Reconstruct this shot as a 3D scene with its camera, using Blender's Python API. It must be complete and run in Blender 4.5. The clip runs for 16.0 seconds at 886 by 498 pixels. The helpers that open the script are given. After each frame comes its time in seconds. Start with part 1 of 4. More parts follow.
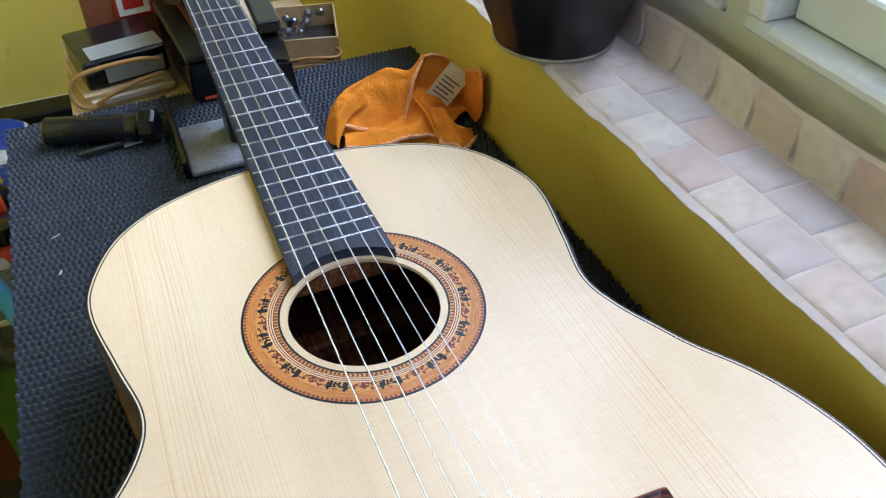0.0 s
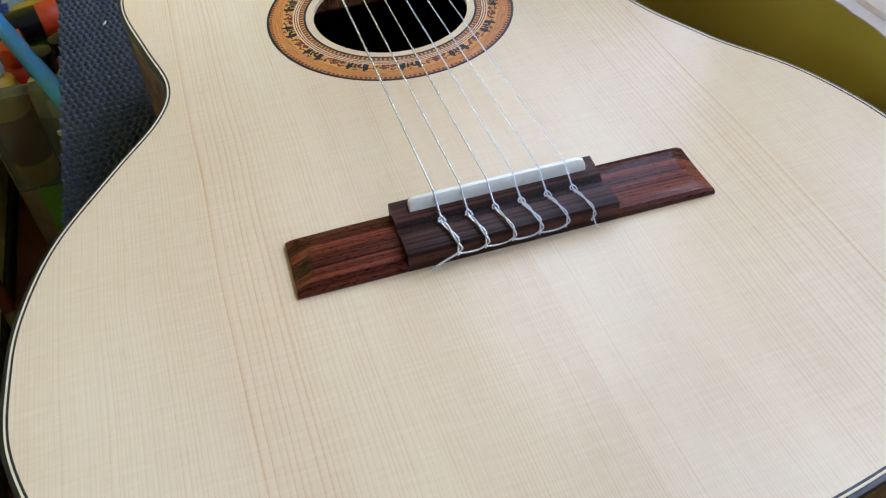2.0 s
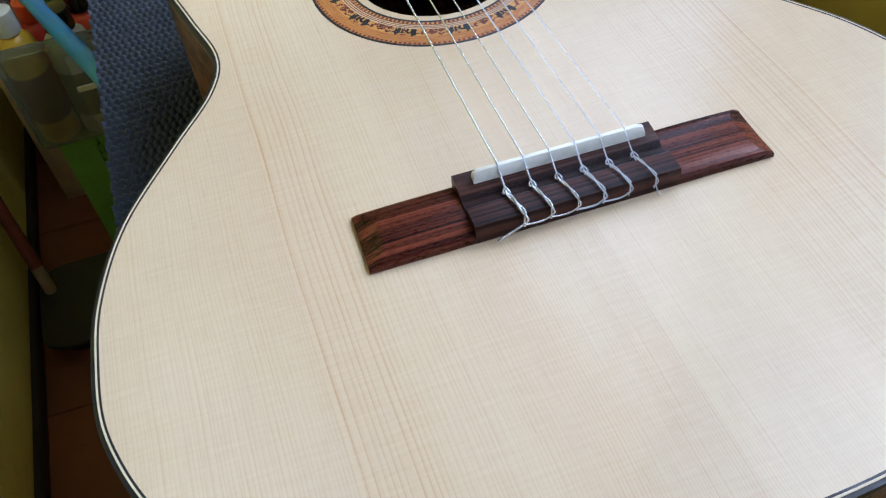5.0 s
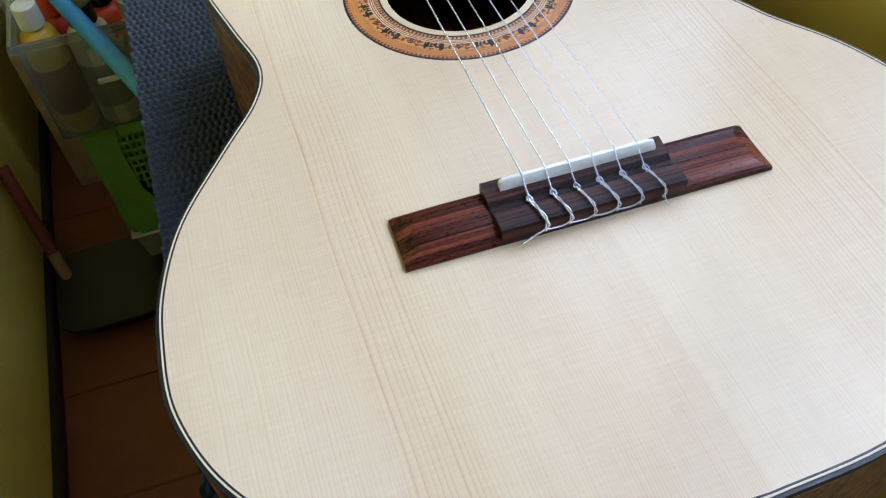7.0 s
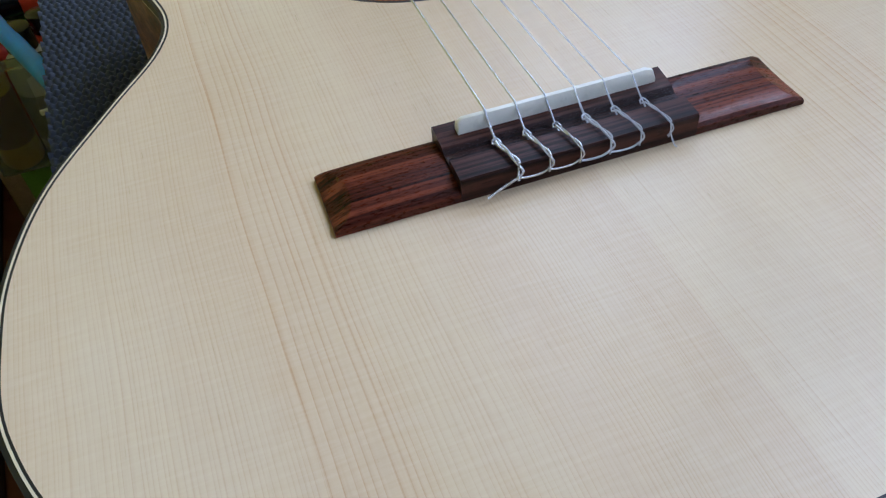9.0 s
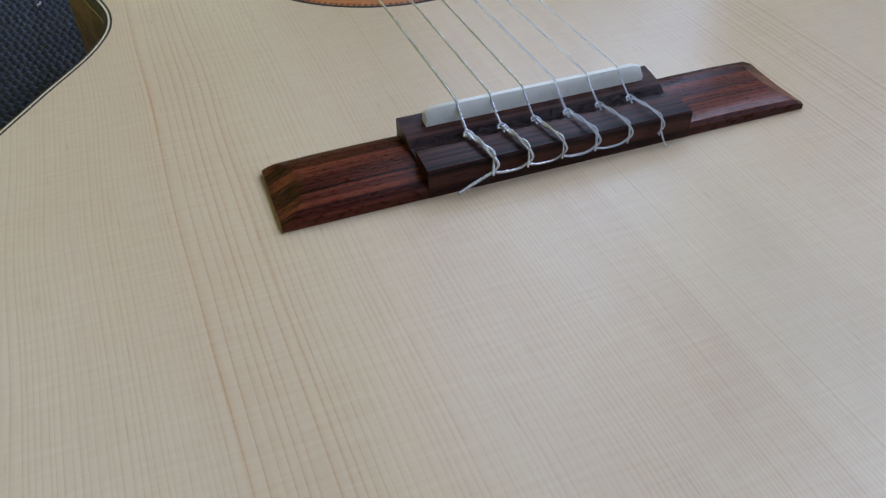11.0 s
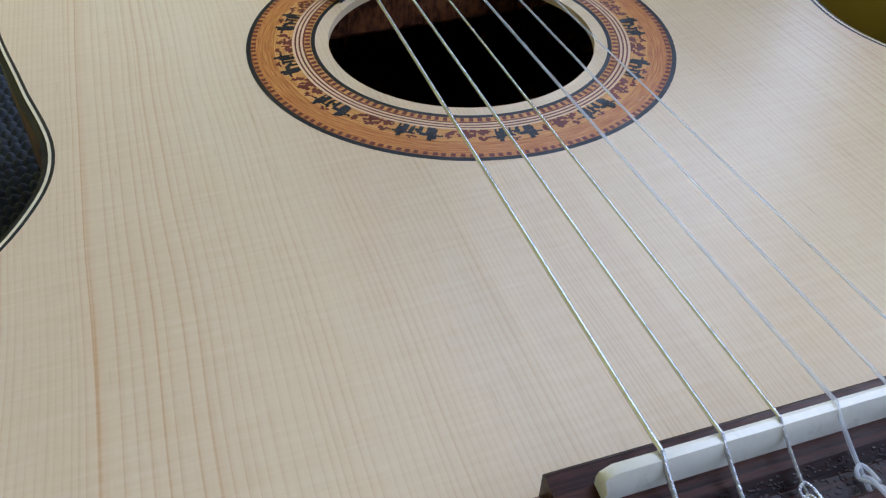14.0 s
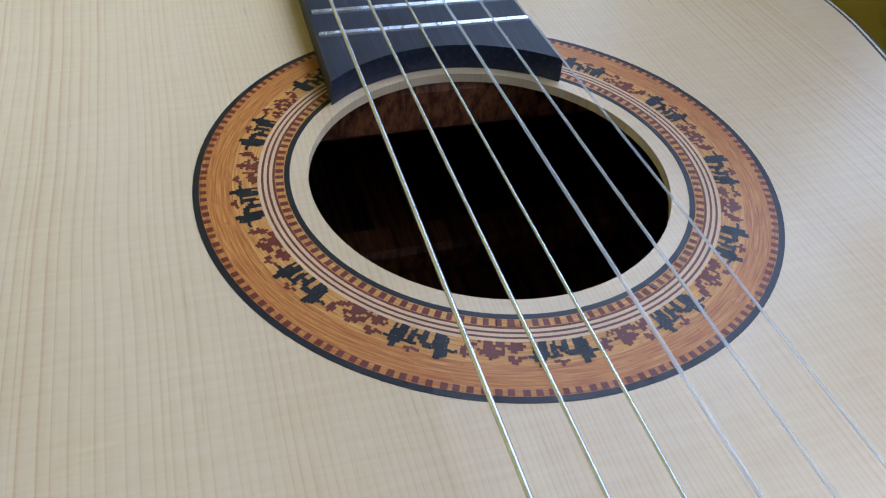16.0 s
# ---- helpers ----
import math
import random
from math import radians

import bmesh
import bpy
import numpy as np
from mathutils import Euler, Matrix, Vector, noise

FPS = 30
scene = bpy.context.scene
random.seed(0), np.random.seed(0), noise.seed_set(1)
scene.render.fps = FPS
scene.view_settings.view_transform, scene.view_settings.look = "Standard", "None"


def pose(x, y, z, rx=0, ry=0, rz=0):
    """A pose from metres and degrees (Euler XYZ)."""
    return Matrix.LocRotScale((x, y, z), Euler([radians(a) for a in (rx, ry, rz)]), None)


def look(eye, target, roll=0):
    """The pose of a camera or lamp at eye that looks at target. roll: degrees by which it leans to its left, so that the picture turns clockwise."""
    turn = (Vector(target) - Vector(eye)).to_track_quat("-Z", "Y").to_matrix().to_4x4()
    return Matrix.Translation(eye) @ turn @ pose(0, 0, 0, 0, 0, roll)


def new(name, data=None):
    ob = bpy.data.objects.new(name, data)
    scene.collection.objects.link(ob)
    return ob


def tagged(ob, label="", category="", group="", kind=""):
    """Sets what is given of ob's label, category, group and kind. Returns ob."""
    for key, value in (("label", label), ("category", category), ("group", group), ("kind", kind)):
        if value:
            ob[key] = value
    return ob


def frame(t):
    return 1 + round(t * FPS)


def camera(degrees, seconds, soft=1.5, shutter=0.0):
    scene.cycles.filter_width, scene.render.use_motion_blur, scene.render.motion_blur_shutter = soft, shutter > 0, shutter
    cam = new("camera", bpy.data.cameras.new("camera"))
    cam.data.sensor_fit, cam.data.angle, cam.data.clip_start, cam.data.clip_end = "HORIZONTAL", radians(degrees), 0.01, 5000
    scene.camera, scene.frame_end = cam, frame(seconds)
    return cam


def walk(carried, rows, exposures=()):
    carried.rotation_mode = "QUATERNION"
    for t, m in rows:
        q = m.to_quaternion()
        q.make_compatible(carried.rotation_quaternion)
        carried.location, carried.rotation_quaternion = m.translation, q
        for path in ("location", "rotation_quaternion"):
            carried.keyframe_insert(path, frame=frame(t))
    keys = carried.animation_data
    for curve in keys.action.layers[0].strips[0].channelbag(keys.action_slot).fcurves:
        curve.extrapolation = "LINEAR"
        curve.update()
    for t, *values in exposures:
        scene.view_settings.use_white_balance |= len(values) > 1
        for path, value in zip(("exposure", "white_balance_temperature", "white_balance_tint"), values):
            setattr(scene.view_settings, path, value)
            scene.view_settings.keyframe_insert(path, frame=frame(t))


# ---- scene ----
cam = camera(55.8, 16.0, soft=1.2)
PATH = [
    (0, (-0.087, -0.498, 1.19), (0.491, 0.918, -0.098), -1.2),
    (0.5, (-0.086, -0.508, 1.164), (0.45, 0.945, -0.101), -0.9),
    (1, (-0.099, -0.53, 1.127), (0.371, 0.937, -0.149), -1.0),
    (1.5, (-0.096, -0.571, 1.121), (0.333, 0.869, -0.199), -2.1),
    (2, (-0.096, -0.579, 1.103), (0.287, 0.758, -0.334), -3.4),
    (2.5, (-0.101, -0.564, 1.101), (0.25, 0.718, -0.394), -4.5),
    (3, (-0.105, -0.557, 1.101), (0.236, 0.694, -0.421), -5.3),
    (3.5, (-0.113, -0.564, 1.102), (0.222, 0.694, -0.417), -5.7),
    (4, (-0.115, -0.568, 1.116), (0.217, 0.687, -0.405), -5.9),
    (6.5, (-0.126, -0.56, 1.12), (0.194, 0.655, -0.435), -5.2),
    (7, (-0.133, -0.579, 1.15), (0.19, 0.637, -0.405), -4.9),
    (7.5, (-0.138, -0.566, 1.146), (0.193, 0.644, -0.411), -5.0),
    (8, (-0.119, -0.56, 1.103), (0.218, 0.643, -0.459), -5.9),
    (8.5, (-0.11, -0.553, 1.073), (0.218, 0.656, -0.487), -6.6),
    (9, (-0.115, -0.554, 1.057), (0.284, 0.753, -0.404), -4.9),
    (11.5, (-0.113, -0.544, 1.011), (0.426, 0.862, -0.305), -0.9),
    (12, (-0.11, -0.542, 1.011), (0.437, 0.863, -0.303), -0.3),
    (12.5, (-0.107, -0.533, 1.01), (0.437, 0.869, -0.309), 0.0),
    (13, (-0.106, -0.482, 1.01), (0.432, 0.889, -0.343), 0.1),
    (13.5, (-0.111, -0.43, 1.002), (0.439, 0.934, -0.353), 1.7),
    (14, (-0.091, -0.397, 0.992), (0.426, 0.989, -0.354), 1.4),
    (14.5, (-0.085, -0.37, 0.987), (0.433, 1.013, -0.361), 2.7),
    (15, (-0.073, -0.353, 0.983), (0.442, 1.017, -0.38), 4.0),
    (15.5, (-0.063, -0.338, 0.979), (0.441, 1.04, -0.38), 5.1),
    (16, (-0.065, -0.313, 0.981), (0.447, 1.066, -0.374), 5.4),
]
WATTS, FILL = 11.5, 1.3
EXPO, TINT = -0.13, 19
STOPS = [(0.0, -0.48, 5100), (1.5, -0.82, 5150), (3.0, -0.92, 5000), (7.0, -0.74, 4950), (8.3, -0.82, 4900), (9.0, -1.18, 4950), (11.5, -1.5, 5000), (12.5, -1.48, 5000), (13.0, -1.5, 5000), (13.5, -1.34, 5000), (14.0, -1.28, 5000), (15.0, -1.45, 5000), (15.5, -1.35, 4900), (16.0, -1.22, 4900)]
walk(cam, [(t, look(eye, target, roll)) for t, eye, target, roll in PATH], [(t, EXPO + e, k, TINT) for t, e, k in STOPS])

# ---------------------------------------------------------------- world and light
world = bpy.data.worlds.new("world")
scene.world = world
world.use_nodes = True
wn = world.node_tree.nodes
sky = wn.new("ShaderNodeTexSky")
sky.sky_type = "NISHITA"
sky.sun_disc = False
sky.sun_elevation = radians(50)
sky.sun_rotation = radians(70)
wn["Background"].inputs[1].default_value = 0.12
world.node_tree.links.new(sky.outputs[0], wn["Background"].inputs[0])

sun_data = bpy.data.lights.new("sun", "SUN")
sun_data.energy, sun_data.angle, sun_data.color = 1.0, radians(12), (1.0, 0.95, 0.88)
sun = new("sun", sun_data)
sun.matrix_world = look((3, 1, 5), (0, 0, 0.8))


def area_lamp(name, x, y0, y1, z0, z1, watts, tilt=0.0):
    d = bpy.data.lights.new(name, "AREA")
    d.shape, d.size, d.size_y, d.energy, d.color = "RECTANGLE", y1 - y0, z1 - z0, watts, (0.87, 0.94, 1.0)
    ob = new(name, d)
    c = Vector((x, (y0 + y1) / 2, (z0 + z1) / 2))
    ob.matrix_world = look(c, c + Vector((-1, 0, -tilt)))
    return ob


area_lamp("window_light_near", 0.42, -1.25, -0.07, 0.97, 1.85, WATTS * 1.25, 0.35)
area_lamp("window_light_far", 0.42, 0.00, 0.62, 0.94, 1.85, WATTS * 1.35, 0.35)
# Fill lamp behind the camera, outside an added window that is never seen
area_lamp("window_light_rear", 0.42, -3.0, -1.5, 0.94, 2.1, WATTS * 0.45, 0.2)
# Added fill from the unseen side, brightening the low wall and bench
side_fill = area_lamp("window_light_side", -3.25, -2.9, -0.5, 0.8, 2.2, WATTS * FILL)
side_fill.matrix_world = look((-3.25, -1.7, 1.5), (0, -1.0, 1.2))


# ---------------------------------------------------------------- node helpers
def rgb(h):
    """A linear colour from sRGB hex."""
    v = [int(h[i:i + 2], 16) / 255 for i in (0, 2, 4)]
    return tuple(c / 12.92 if c < 0.04045 else ((c + 0.055) / 1.055) ** 2.4 for c in v) + (1,)


class Nodes:
    def __init__(self, name):
        self.m = bpy.data.materials.new(name)
        self.m.use_nodes = True
        self.t = self.m.node_tree
        self.b = self.t.nodes["Principled BSDF"]

    def n(self, kind, **inputs):
        node = self.t.nodes.new("ShaderNode" + kind)
        for k, v in inputs.items():
            key = k.replace("_", " ")
            if hasattr(v, "links") or isinstance(v, bpy.types.NodeSocket):
                self.t.links.new(v, node.inputs[key])
            else:
                node.inputs[key].default_value = v
        return node

    def math(self, op, a, b=0.0, clamp=False):
        node = self.t.nodes.new("ShaderNodeMath")
        node.operation, node.use_clamp = op, clamp
        for i, v in enumerate((a, b)):
            if isinstance(v, bpy.types.NodeSocket):
                self.t.links.new(v, node.inputs[i])
            else:
                node.inputs[i].default_value = v
        return node.outputs[0]

    def mix(self, f, a, b, mode="MIX"):
        node = self.t.nodes.new("ShaderNodeMix")
        node.data_type, node.blend_type = "RGBA", mode
        for i, v in ((0, f), (6, a), (7, b)):
            if isinstance(v, bpy.types.NodeSocket):
                self.t.links.new(v, node.inputs[i])
            else:
                node.inputs[i].default_value = v
        return node.outputs[2]

    def ramp(self, f, stops):
        node = self.t.nodes.new("ShaderNodeValToRGB")
        e = node.color_ramp.elements
        while len(e) < len(stops):
            e.new(0.5)
        for el, (p, c) in zip(e, stops):
            el.position = p
            el.color = c if hasattr(c, "__len__") else (c, c, c, 1)
        self.t.links.new(f, node.inputs[0])
        return node.outputs[0]

    def coord(self, scale=(1, 1, 1), kind="Object"):
        tc = self.t.nodes.new("ShaderNodeTexCoord")
        mp = self.t.nodes.new("ShaderNodeMapping")
        mp.inputs["Scale"].default_value = scale
        self.t.links.new(tc.outputs[kind], mp.inputs[0])
        return mp.outputs[0]

    def noise(self, vec, scale, detail=4.0, rough=0.55, distort=0.0):
        return self.n("TexNoise", Vector=vec, Scale=scale, Detail=detail, Roughness=rough, Distortion=distort).outputs[0]

    def bump(self, h, strength=0.3, dist=0.001):
        bp = self.n("Bump", Height=h, Strength=strength, Distance=dist)
        self.t.links.new(bp.outputs[0], self.b.inputs["Normal"])

    def out(self, color=None, rough=0.5, metal=0.0, spec=0.5, coat=0.0):
        for key, v in (("Base Color", color), ("Roughness", rough), ("Metallic", metal), ("Specular IOR Level", spec), ("Coat Weight", coat)):
            if v is None:
                continue
            if isinstance(v, bpy.types.NodeSocket):
                self.t.links.new(v, self.b.inputs[key])
            else:
                self.b.inputs[key].default_value = v
        return self.m


def simple(name, hexa, rough=0.5, metal=0.0, var=0.25, scale=30.0, bump=0.15, dist=0.0006, spec=0.5, coat=0.0):
    """A surface of one colour with stains, grain and fine relief."""
    k = Nodes(name)
    v = k.coord()
    c = rgb(hexa)
    a = k.noise(v, scale, 5)
    b = k.noise(v, scale * 7, 3)
    f = k.math("ADD", k.math("MULTIPLY", a, 0.65), k.math("MULTIPLY", b, 0.35))
    dark = tuple(x * (1 - var) for x in c[:3]) + (1,)
    lite = tuple(min(1, x * (1 + var)) for x in c[:3]) + (1,)
    col = k.ramp(f, [(0.3, dark), (0.7, lite)])
    r = k.math("ADD", k.math("MULTIPLY", k.math("SUBTRACT", a, 0.5), 0.25), rough, True)
    k.bump(b, bump, dist)
    return k.out(col, r, metal, spec, coat)


# ---------------------------------------------------------------- materials
def spruce():
    k = Nodes("spruce")
    tc = k.t.nodes.new("ShaderNodeTexCoord")
    sx = k.n("SeparateXYZ", Vector=tc.outputs["Object"])
    ax = k.math("ABSOLUTE", k.math("SUBTRACT", sx.outputs[0], 0.0015))
    side = k.math("GREATER_THAN", sx.outputs[0], 0.0015)
    # slow bend of the year rings along the board
    flow = k.n("CombineXYZ", X=k.math("MULTIPLY", ax, 5.0), Y=k.math("MULTIPLY", sx.outputs[1], 3.0), Z=0.0).outputs[0]
    bend = k.math("MULTIPLY", k.math("SUBTRACT", k.noise(flow, 1.6, 2), 0.5), 0.010)
    u = k.math("ADD", ax, bend)
    # ring spacing narrows towards the joint
    uc = k.math("MINIMUM", u, 0.122)
    u2 = k.math("ADD", k.math("MULTIPLY", uc, 900.0), k.math("MULTIPLY", k.math("MULTIPLY", uc, uc), -2450.0))
    u2 = k.math("ADD", u2, k.math("MULTIPLY", k.math("MAXIMUM", k.math("SUBTRACT", u, 0.122), 0.0), 620.0))
    wob = k.n("CombineXYZ", X=k.math("MULTIPLY", u, 160.0), Y=k.math("MULTIPLY", sx.outputs[1], 0.8), Z=0.0).outputs[0]
    ph = k.math("ADD", u2, k.math("MULTIPLY", k.noise(wob, 1.0, 4), 3.2))
    saw = k.math("FRACT", ph)
    line = k.ramp(saw, [(0.0, 0.6), (0.07, 0.0), (0.5, 0.04), (0.86, 0.35), (0.96, 1.0), (1.0, 0.6)])
    # uneven strength of the rings
    streak = k.n("CombineXYZ", X=k.math("MULTIPLY", u, 95.0), Y=k.math("MULTIPLY", sx.outputs[1], 0.6), Z=side).outputs[0]
    amp = k.ramp(k.noise(streak, 1.0, 3), [(0.30, 0.16), (0.62, 0.42), (0.76, 0.65)])
    # a band of strong rings out towards the edge
    band = k.ramp(k.math("MULTIPLY", u, 5.0), [(0.44, 0.0), (0.52, 0.75), (0.60, 1.0), (0.635, 0.0)])
    amp2 = k.math("ADD", amp, k.math("MULTIPLY", band, 0.15))
    f = k.math("MULTIPLY", line, k.math("MULTIPLY", amp2, 0.85), True)
    cloud = k.noise(k.coord((6, 2.0, 1)), 1.6, 4)
    base = k.ramp(cloud, [(0.3, rgb("DAC095")), (0.55, rgb("E2CBA2")), (0.75, rgb("E8D5AF"))])
    warm = k.noise(k.n("CombineXYZ", X=k.math("MULTIPLY", u, 28.0), Y=k.math("MULTIPLY", sx.outputs[1], 0.7), Z=side).outputs[0], 1.0, 3)
    base = k.mix(k.ramp(warm, [(0.42, 0.0), (0.72, 0.22)]), base, rgb("D4B593"))
    # wedge of darker reflecting wood at the joint
    left = k.math("LESS_THAN", k.math("ABSOLUTE", k.math("ADD", sx.outputs[0], 0.0085)), 0.0085)
    base = k.mix(k.math("MULTIPLY", left, 0.07), base, rgb("C9A778"))
    col = k.mix(f, base, rgb("BC8444"))
    strong = k.math("MULTIPLY", k.math("MULTIPLY", band, line), k.ramp(k.noise(streak, 2.3, 2), [(0.40, 0.05), (0.62, 0.5)]))
    col = k.mix(strong, col, rgb("C28440"))
    # cross silk
    silk = k.noise(k.coord((60, 640, 1)), 1.0, 4, 0.65)
    col = k.mix(k.math("MULTIPLY", k.math("SUBTRACT", silk, 0.38), 0.55, True), col, rgb("F4E6C8"))
    spots = k.ramp(k.noise(k.coord((70, 40, 1)), 1.0, 2), [(0.77, 0.0), (0.82, 0.5)])
    col = k.mix(spots, col, rgb("B08A5C"))
    fine = k.noise(k.coord((900, 60, 1)), 1.0, 3)
    col = k.mix(k.math("MULTIPLY", k.math("SUBTRACT", 0.56, fine), 0.4, True), col, rgb("C4A070"))
    k.bump(k.math("ADD", k.math("MULTIPLY", line, 0.25), k.math("ADD", fine, k.math("MULTIPLY", silk, 0.5))), 0.06, 0.0002)
    return k.out(col, k.math("ADD", 0.24, k.math("MULTIPLY", fine, 0.12)), 0.0, 0.5)


def rosewood(name="rosewood", a="170706", b="441C10", c="743A24", along=0, rough=0.2):
    """Straight dark and red-brown stripes with short flecks and open pores."""
    k = Nodes(name)
    turn = lambda u, v, w: (u, v, w) if along == 0 else (v, u, w)
    wide = k.noise(k.coord(turn(2.5, 330, 160)), 1.0, 2, 0.5, 0.15)
    stripe = k.noise(k.coord(turn(4, 900, 300)), 1.0, 4, 0.6, 0.1)
    fleck = k.noise(k.coord(turn(380, 1500, 700)), 1.0, 3, 0.6)
    f = k.math("ADD", k.math("MULTIPLY", wide, 0.52), k.math("MULTIPLY", stripe, 0.39))
    f = k.math("ADD", f, k.math("MULTIPLY", fleck, 0.09))
    col = k.ramp(f, [(0.41, rgb(a)), (0.49, rgb(b)), (0.58, rgb(c))])
    pores = k.noise(k.coord(turn(140, 1700, 900)), 1.0, 2)
    col = k.mix(k.ramp(pores, [(0.3, 0.7), (0.42, 0.0)]), col, rgb("160A08"))
    k.bump(pores, 0.2, 0.0003)
    return k.out(col, k.math("ADD", rough, k.math("MULTIPLY", fleck, 0.18)), 0.0, 0.16)


def ring_wood(name, a, b, c):
    """Thin wood strips bent round the soundhole: the grain follows the ring."""
    k = Nodes(name)
    tc = k.t.nodes.new("ShaderNodeTexCoord")
    sx = k.n("SeparateXYZ", Vector=tc.outputs["Object"])
    y = k.math("ADD", sx.outputs[1], 0.1652)
    r = k.math("SQRT", k.math("ADD", k.math("MULTIPLY", sx.outputs[0], sx.outputs[0]), k.math("MULTIPLY", y, y)))
    an = k.math("ARCTAN2", y, sx.outputs[0])
    v = k.n("CombineXYZ", X=k.math("MULTIPLY", r, 2600.0), Y=k.math("MULTIPLY", an, 7.0), Z=0.0).outputs[0]
    f = k.noise(v, 1.0, 4, 0.6)
    col = k.ramp(f, [(0.3, rgb(a)), (0.5, rgb(b)), (0.7, rgb(c))])
    fleck = k.noise(k.coord((700, 700, 700)), 1.0, 2)
    col = k.mix(k.ramp(fleck, [(0.62, 0.0), (0.74, 0.5)]), col, rgb(a))
    glue = k.ramp(k.noise(k.coord((160, 160, 160)), 1.0, 4), [(0.66, 0.0), (0.76, 0.4)])
    col = k.mix(glue, col, rgb("D8BE98"))
    k.bump(f, 0.25, 0.0003)
    return k.out(col, 0.36, 0.0, 0.4)


def ebony():
    k = Nodes("ebony")
    v = k.coord((900, 25, 900))
    f = k.noise(v, 1.0, 5)
    # Blue in these tones is the sky's reflection, coloured into black wood
    col = k.ramp(f, [(0.35, rgb("151822")), (0.62, rgb("292F40")), (0.75, rgb("485064"))])
    k.bump(f, 0.25, 0.0003)
    return k.out(col, k.math("ADD", 0.36, k.math("MULTIPLY", f, 0.2)), 0.0, 0.5)


def wall_paint(name, a, b, dirt, rough=0.62):
    k = Nodes(name)
    v = k.coord()
    big = k.noise(v, 5.0, 6, 0.6)
    col = k.ramp(big, [(0.3, rgb(a)), (0.7, rgb(b))])
    stain = k.ramp(k.noise(v, 26.0, 6, 0.7, 0.6), [(0.60, 0.0), (0.78, 0.55)])
    col = k.mix(stain, col, rgb(dirt))
    fine = k.noise(v, 140.0, 4)
    k.bump(k.math("ADD", fine, k.math("MULTIPLY", big, 2.0)), 0.22, 0.0015)
    return k.out(col, rough, 0.0, 0.35)


def wound(name, hexa):
    """Wire-wound string: fine turns round the core."""
    k = Nodes(name)
    v = k.coord((1, 1, 1))
    sx = k.n("SeparateXYZ", Vector=v)
    w = k.math("SINE", k.math("MULTIPLY", sx.outputs[1], 24000.0))
    k.bump(w, 0.06, 0.0002)
    return k.out(k.ramp(k.noise(v, 300.0, 2), [(0.3, rgb("D6D6D8")), (0.7, rgb("EAEAEC"))]), 0.24, 0.75)


def nylon():
    """Clear nylon: milky, mostly see-through, with a wet-looking gloss."""
    k = Nodes("nylon")
    k.b.inputs["Alpha"].default_value = 0.36
    return k.out(k.ramp(k.noise(k.coord(), 200.0, 2), [(0.3, rgb("EEF1F6")), (0.7, rgb("F8F9FC"))]), 0.14, 0.0, 0.6)


def glass(name, tint, rough=0.05, trans=1.0):
    k = Nodes(name)
    k.b.inputs["Transmission Weight"].default_value = trans
    k.b.inputs["IOR"].default_value = 1.45
    n = k.noise(k.coord(), 60.0, 3)
    k.bump(n, 0.08, 0.001)
    return k.out(k.ramp(n, [(0.3, rgb(tint)), (0.7, rgb(tint))]), rough)


M = {}
M["spruce"] = spruce()
M["rose"] = rosewood()
M["rose_side"] = rosewood("rosewood_side", "2C1A12", "5F3E27", "8A6242", 1, 0.22)
M["rose_dark"] = rosewood("rosewood_dark", "140A08", "2E1913", "4C2D22", 0, 0.26)
M["inner"] = rosewood("inner_back", "2C1610", "4E2A1E", "63382A", 1, 0.5)
M["mahogany"] = rosewood("mahogany", "4A2A1A", "6E4229", "83522F", 1, 0.4)
M["ebony"] = ebony()
M["black_line"] = simple("black_line", "14151B", 0.4, var=0.3, scale=200)
M["white_line"] = simple("white_line", "E2D3AE", 0.4, var=0.1, scale=200)
M["bone"] = simple("bone", "F2EDDC", 0.3, var=0.06, scale=120, bump=0.08)
M["fret"] = simple("fret_wire", "C9CCD0", 0.22, 1.0, var=0.08, scale=200)
M["wound"] = wound("wound_string", "C8C0B2")
M["nylon"] = nylon()
M["ros_tan"] = ring_wood("rosette_tan", "B0702E", "CC9044", "E0AE62")
M["ros_brown"] = ring_wood("rosette_brown", "9A5424", "BC7834", "D09A52")
M["ros_red"] = simple("rosette_red", "6C2E1E", 0.4, var=0.25, scale=300)
M["ros_pale"] = simple("rosette_pale", "D9B98C", 0.4, var=0.12, scale=300)
M["mat"] = simple("mat_rubber", "29313D", 0.6, var=0.3, scale=60, bump=0.3, spec=0.4)
M["yellow"] = wall_paint("yellow_wall", "D6C350", "E0CF60", "8E8240")
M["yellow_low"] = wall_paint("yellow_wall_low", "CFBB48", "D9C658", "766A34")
M["pale"] = wall_paint("window_wall_paint", "CACAB4", "D6D5C0", "847F66")
M["white"] = wall_paint("white_frame_paint", "D6D9D4", "E4E7E2", "7A7558", 0.4)
M["ceiling"] = wall_paint("ceiling_paint", "D9D6C6", "E6E3D6", "C0BCA8")
M["terracotta"] = wall_paint("terracotta_floor", "6E3F22", "8A5230", "3A2214", 0.55)
M["table"] = wall_paint("bench_paint", "9A8E38", "A99D45", "5F5728")
M["orange"] = simple("orange_cloth", "DA861A", 0.92, var=0.2, scale=60, bump=0.8, dist=0.0012, spec=0.15)
M["orange_seam"] = simple("orange_seam", "E8AC78", 0.92, var=0.2, scale=90, bump=0.8, spec=0.15)
M["label"] = simple("label_paper", "F0F2F0", 0.7, var=0.05)
M["ink"] = simple("grey_ink", "6E7470", 0.7, var=0.1)
M["pot"] = simple("pot_plastic", "121318", 0.4, var=0.35, scale=25, bump=0.15)
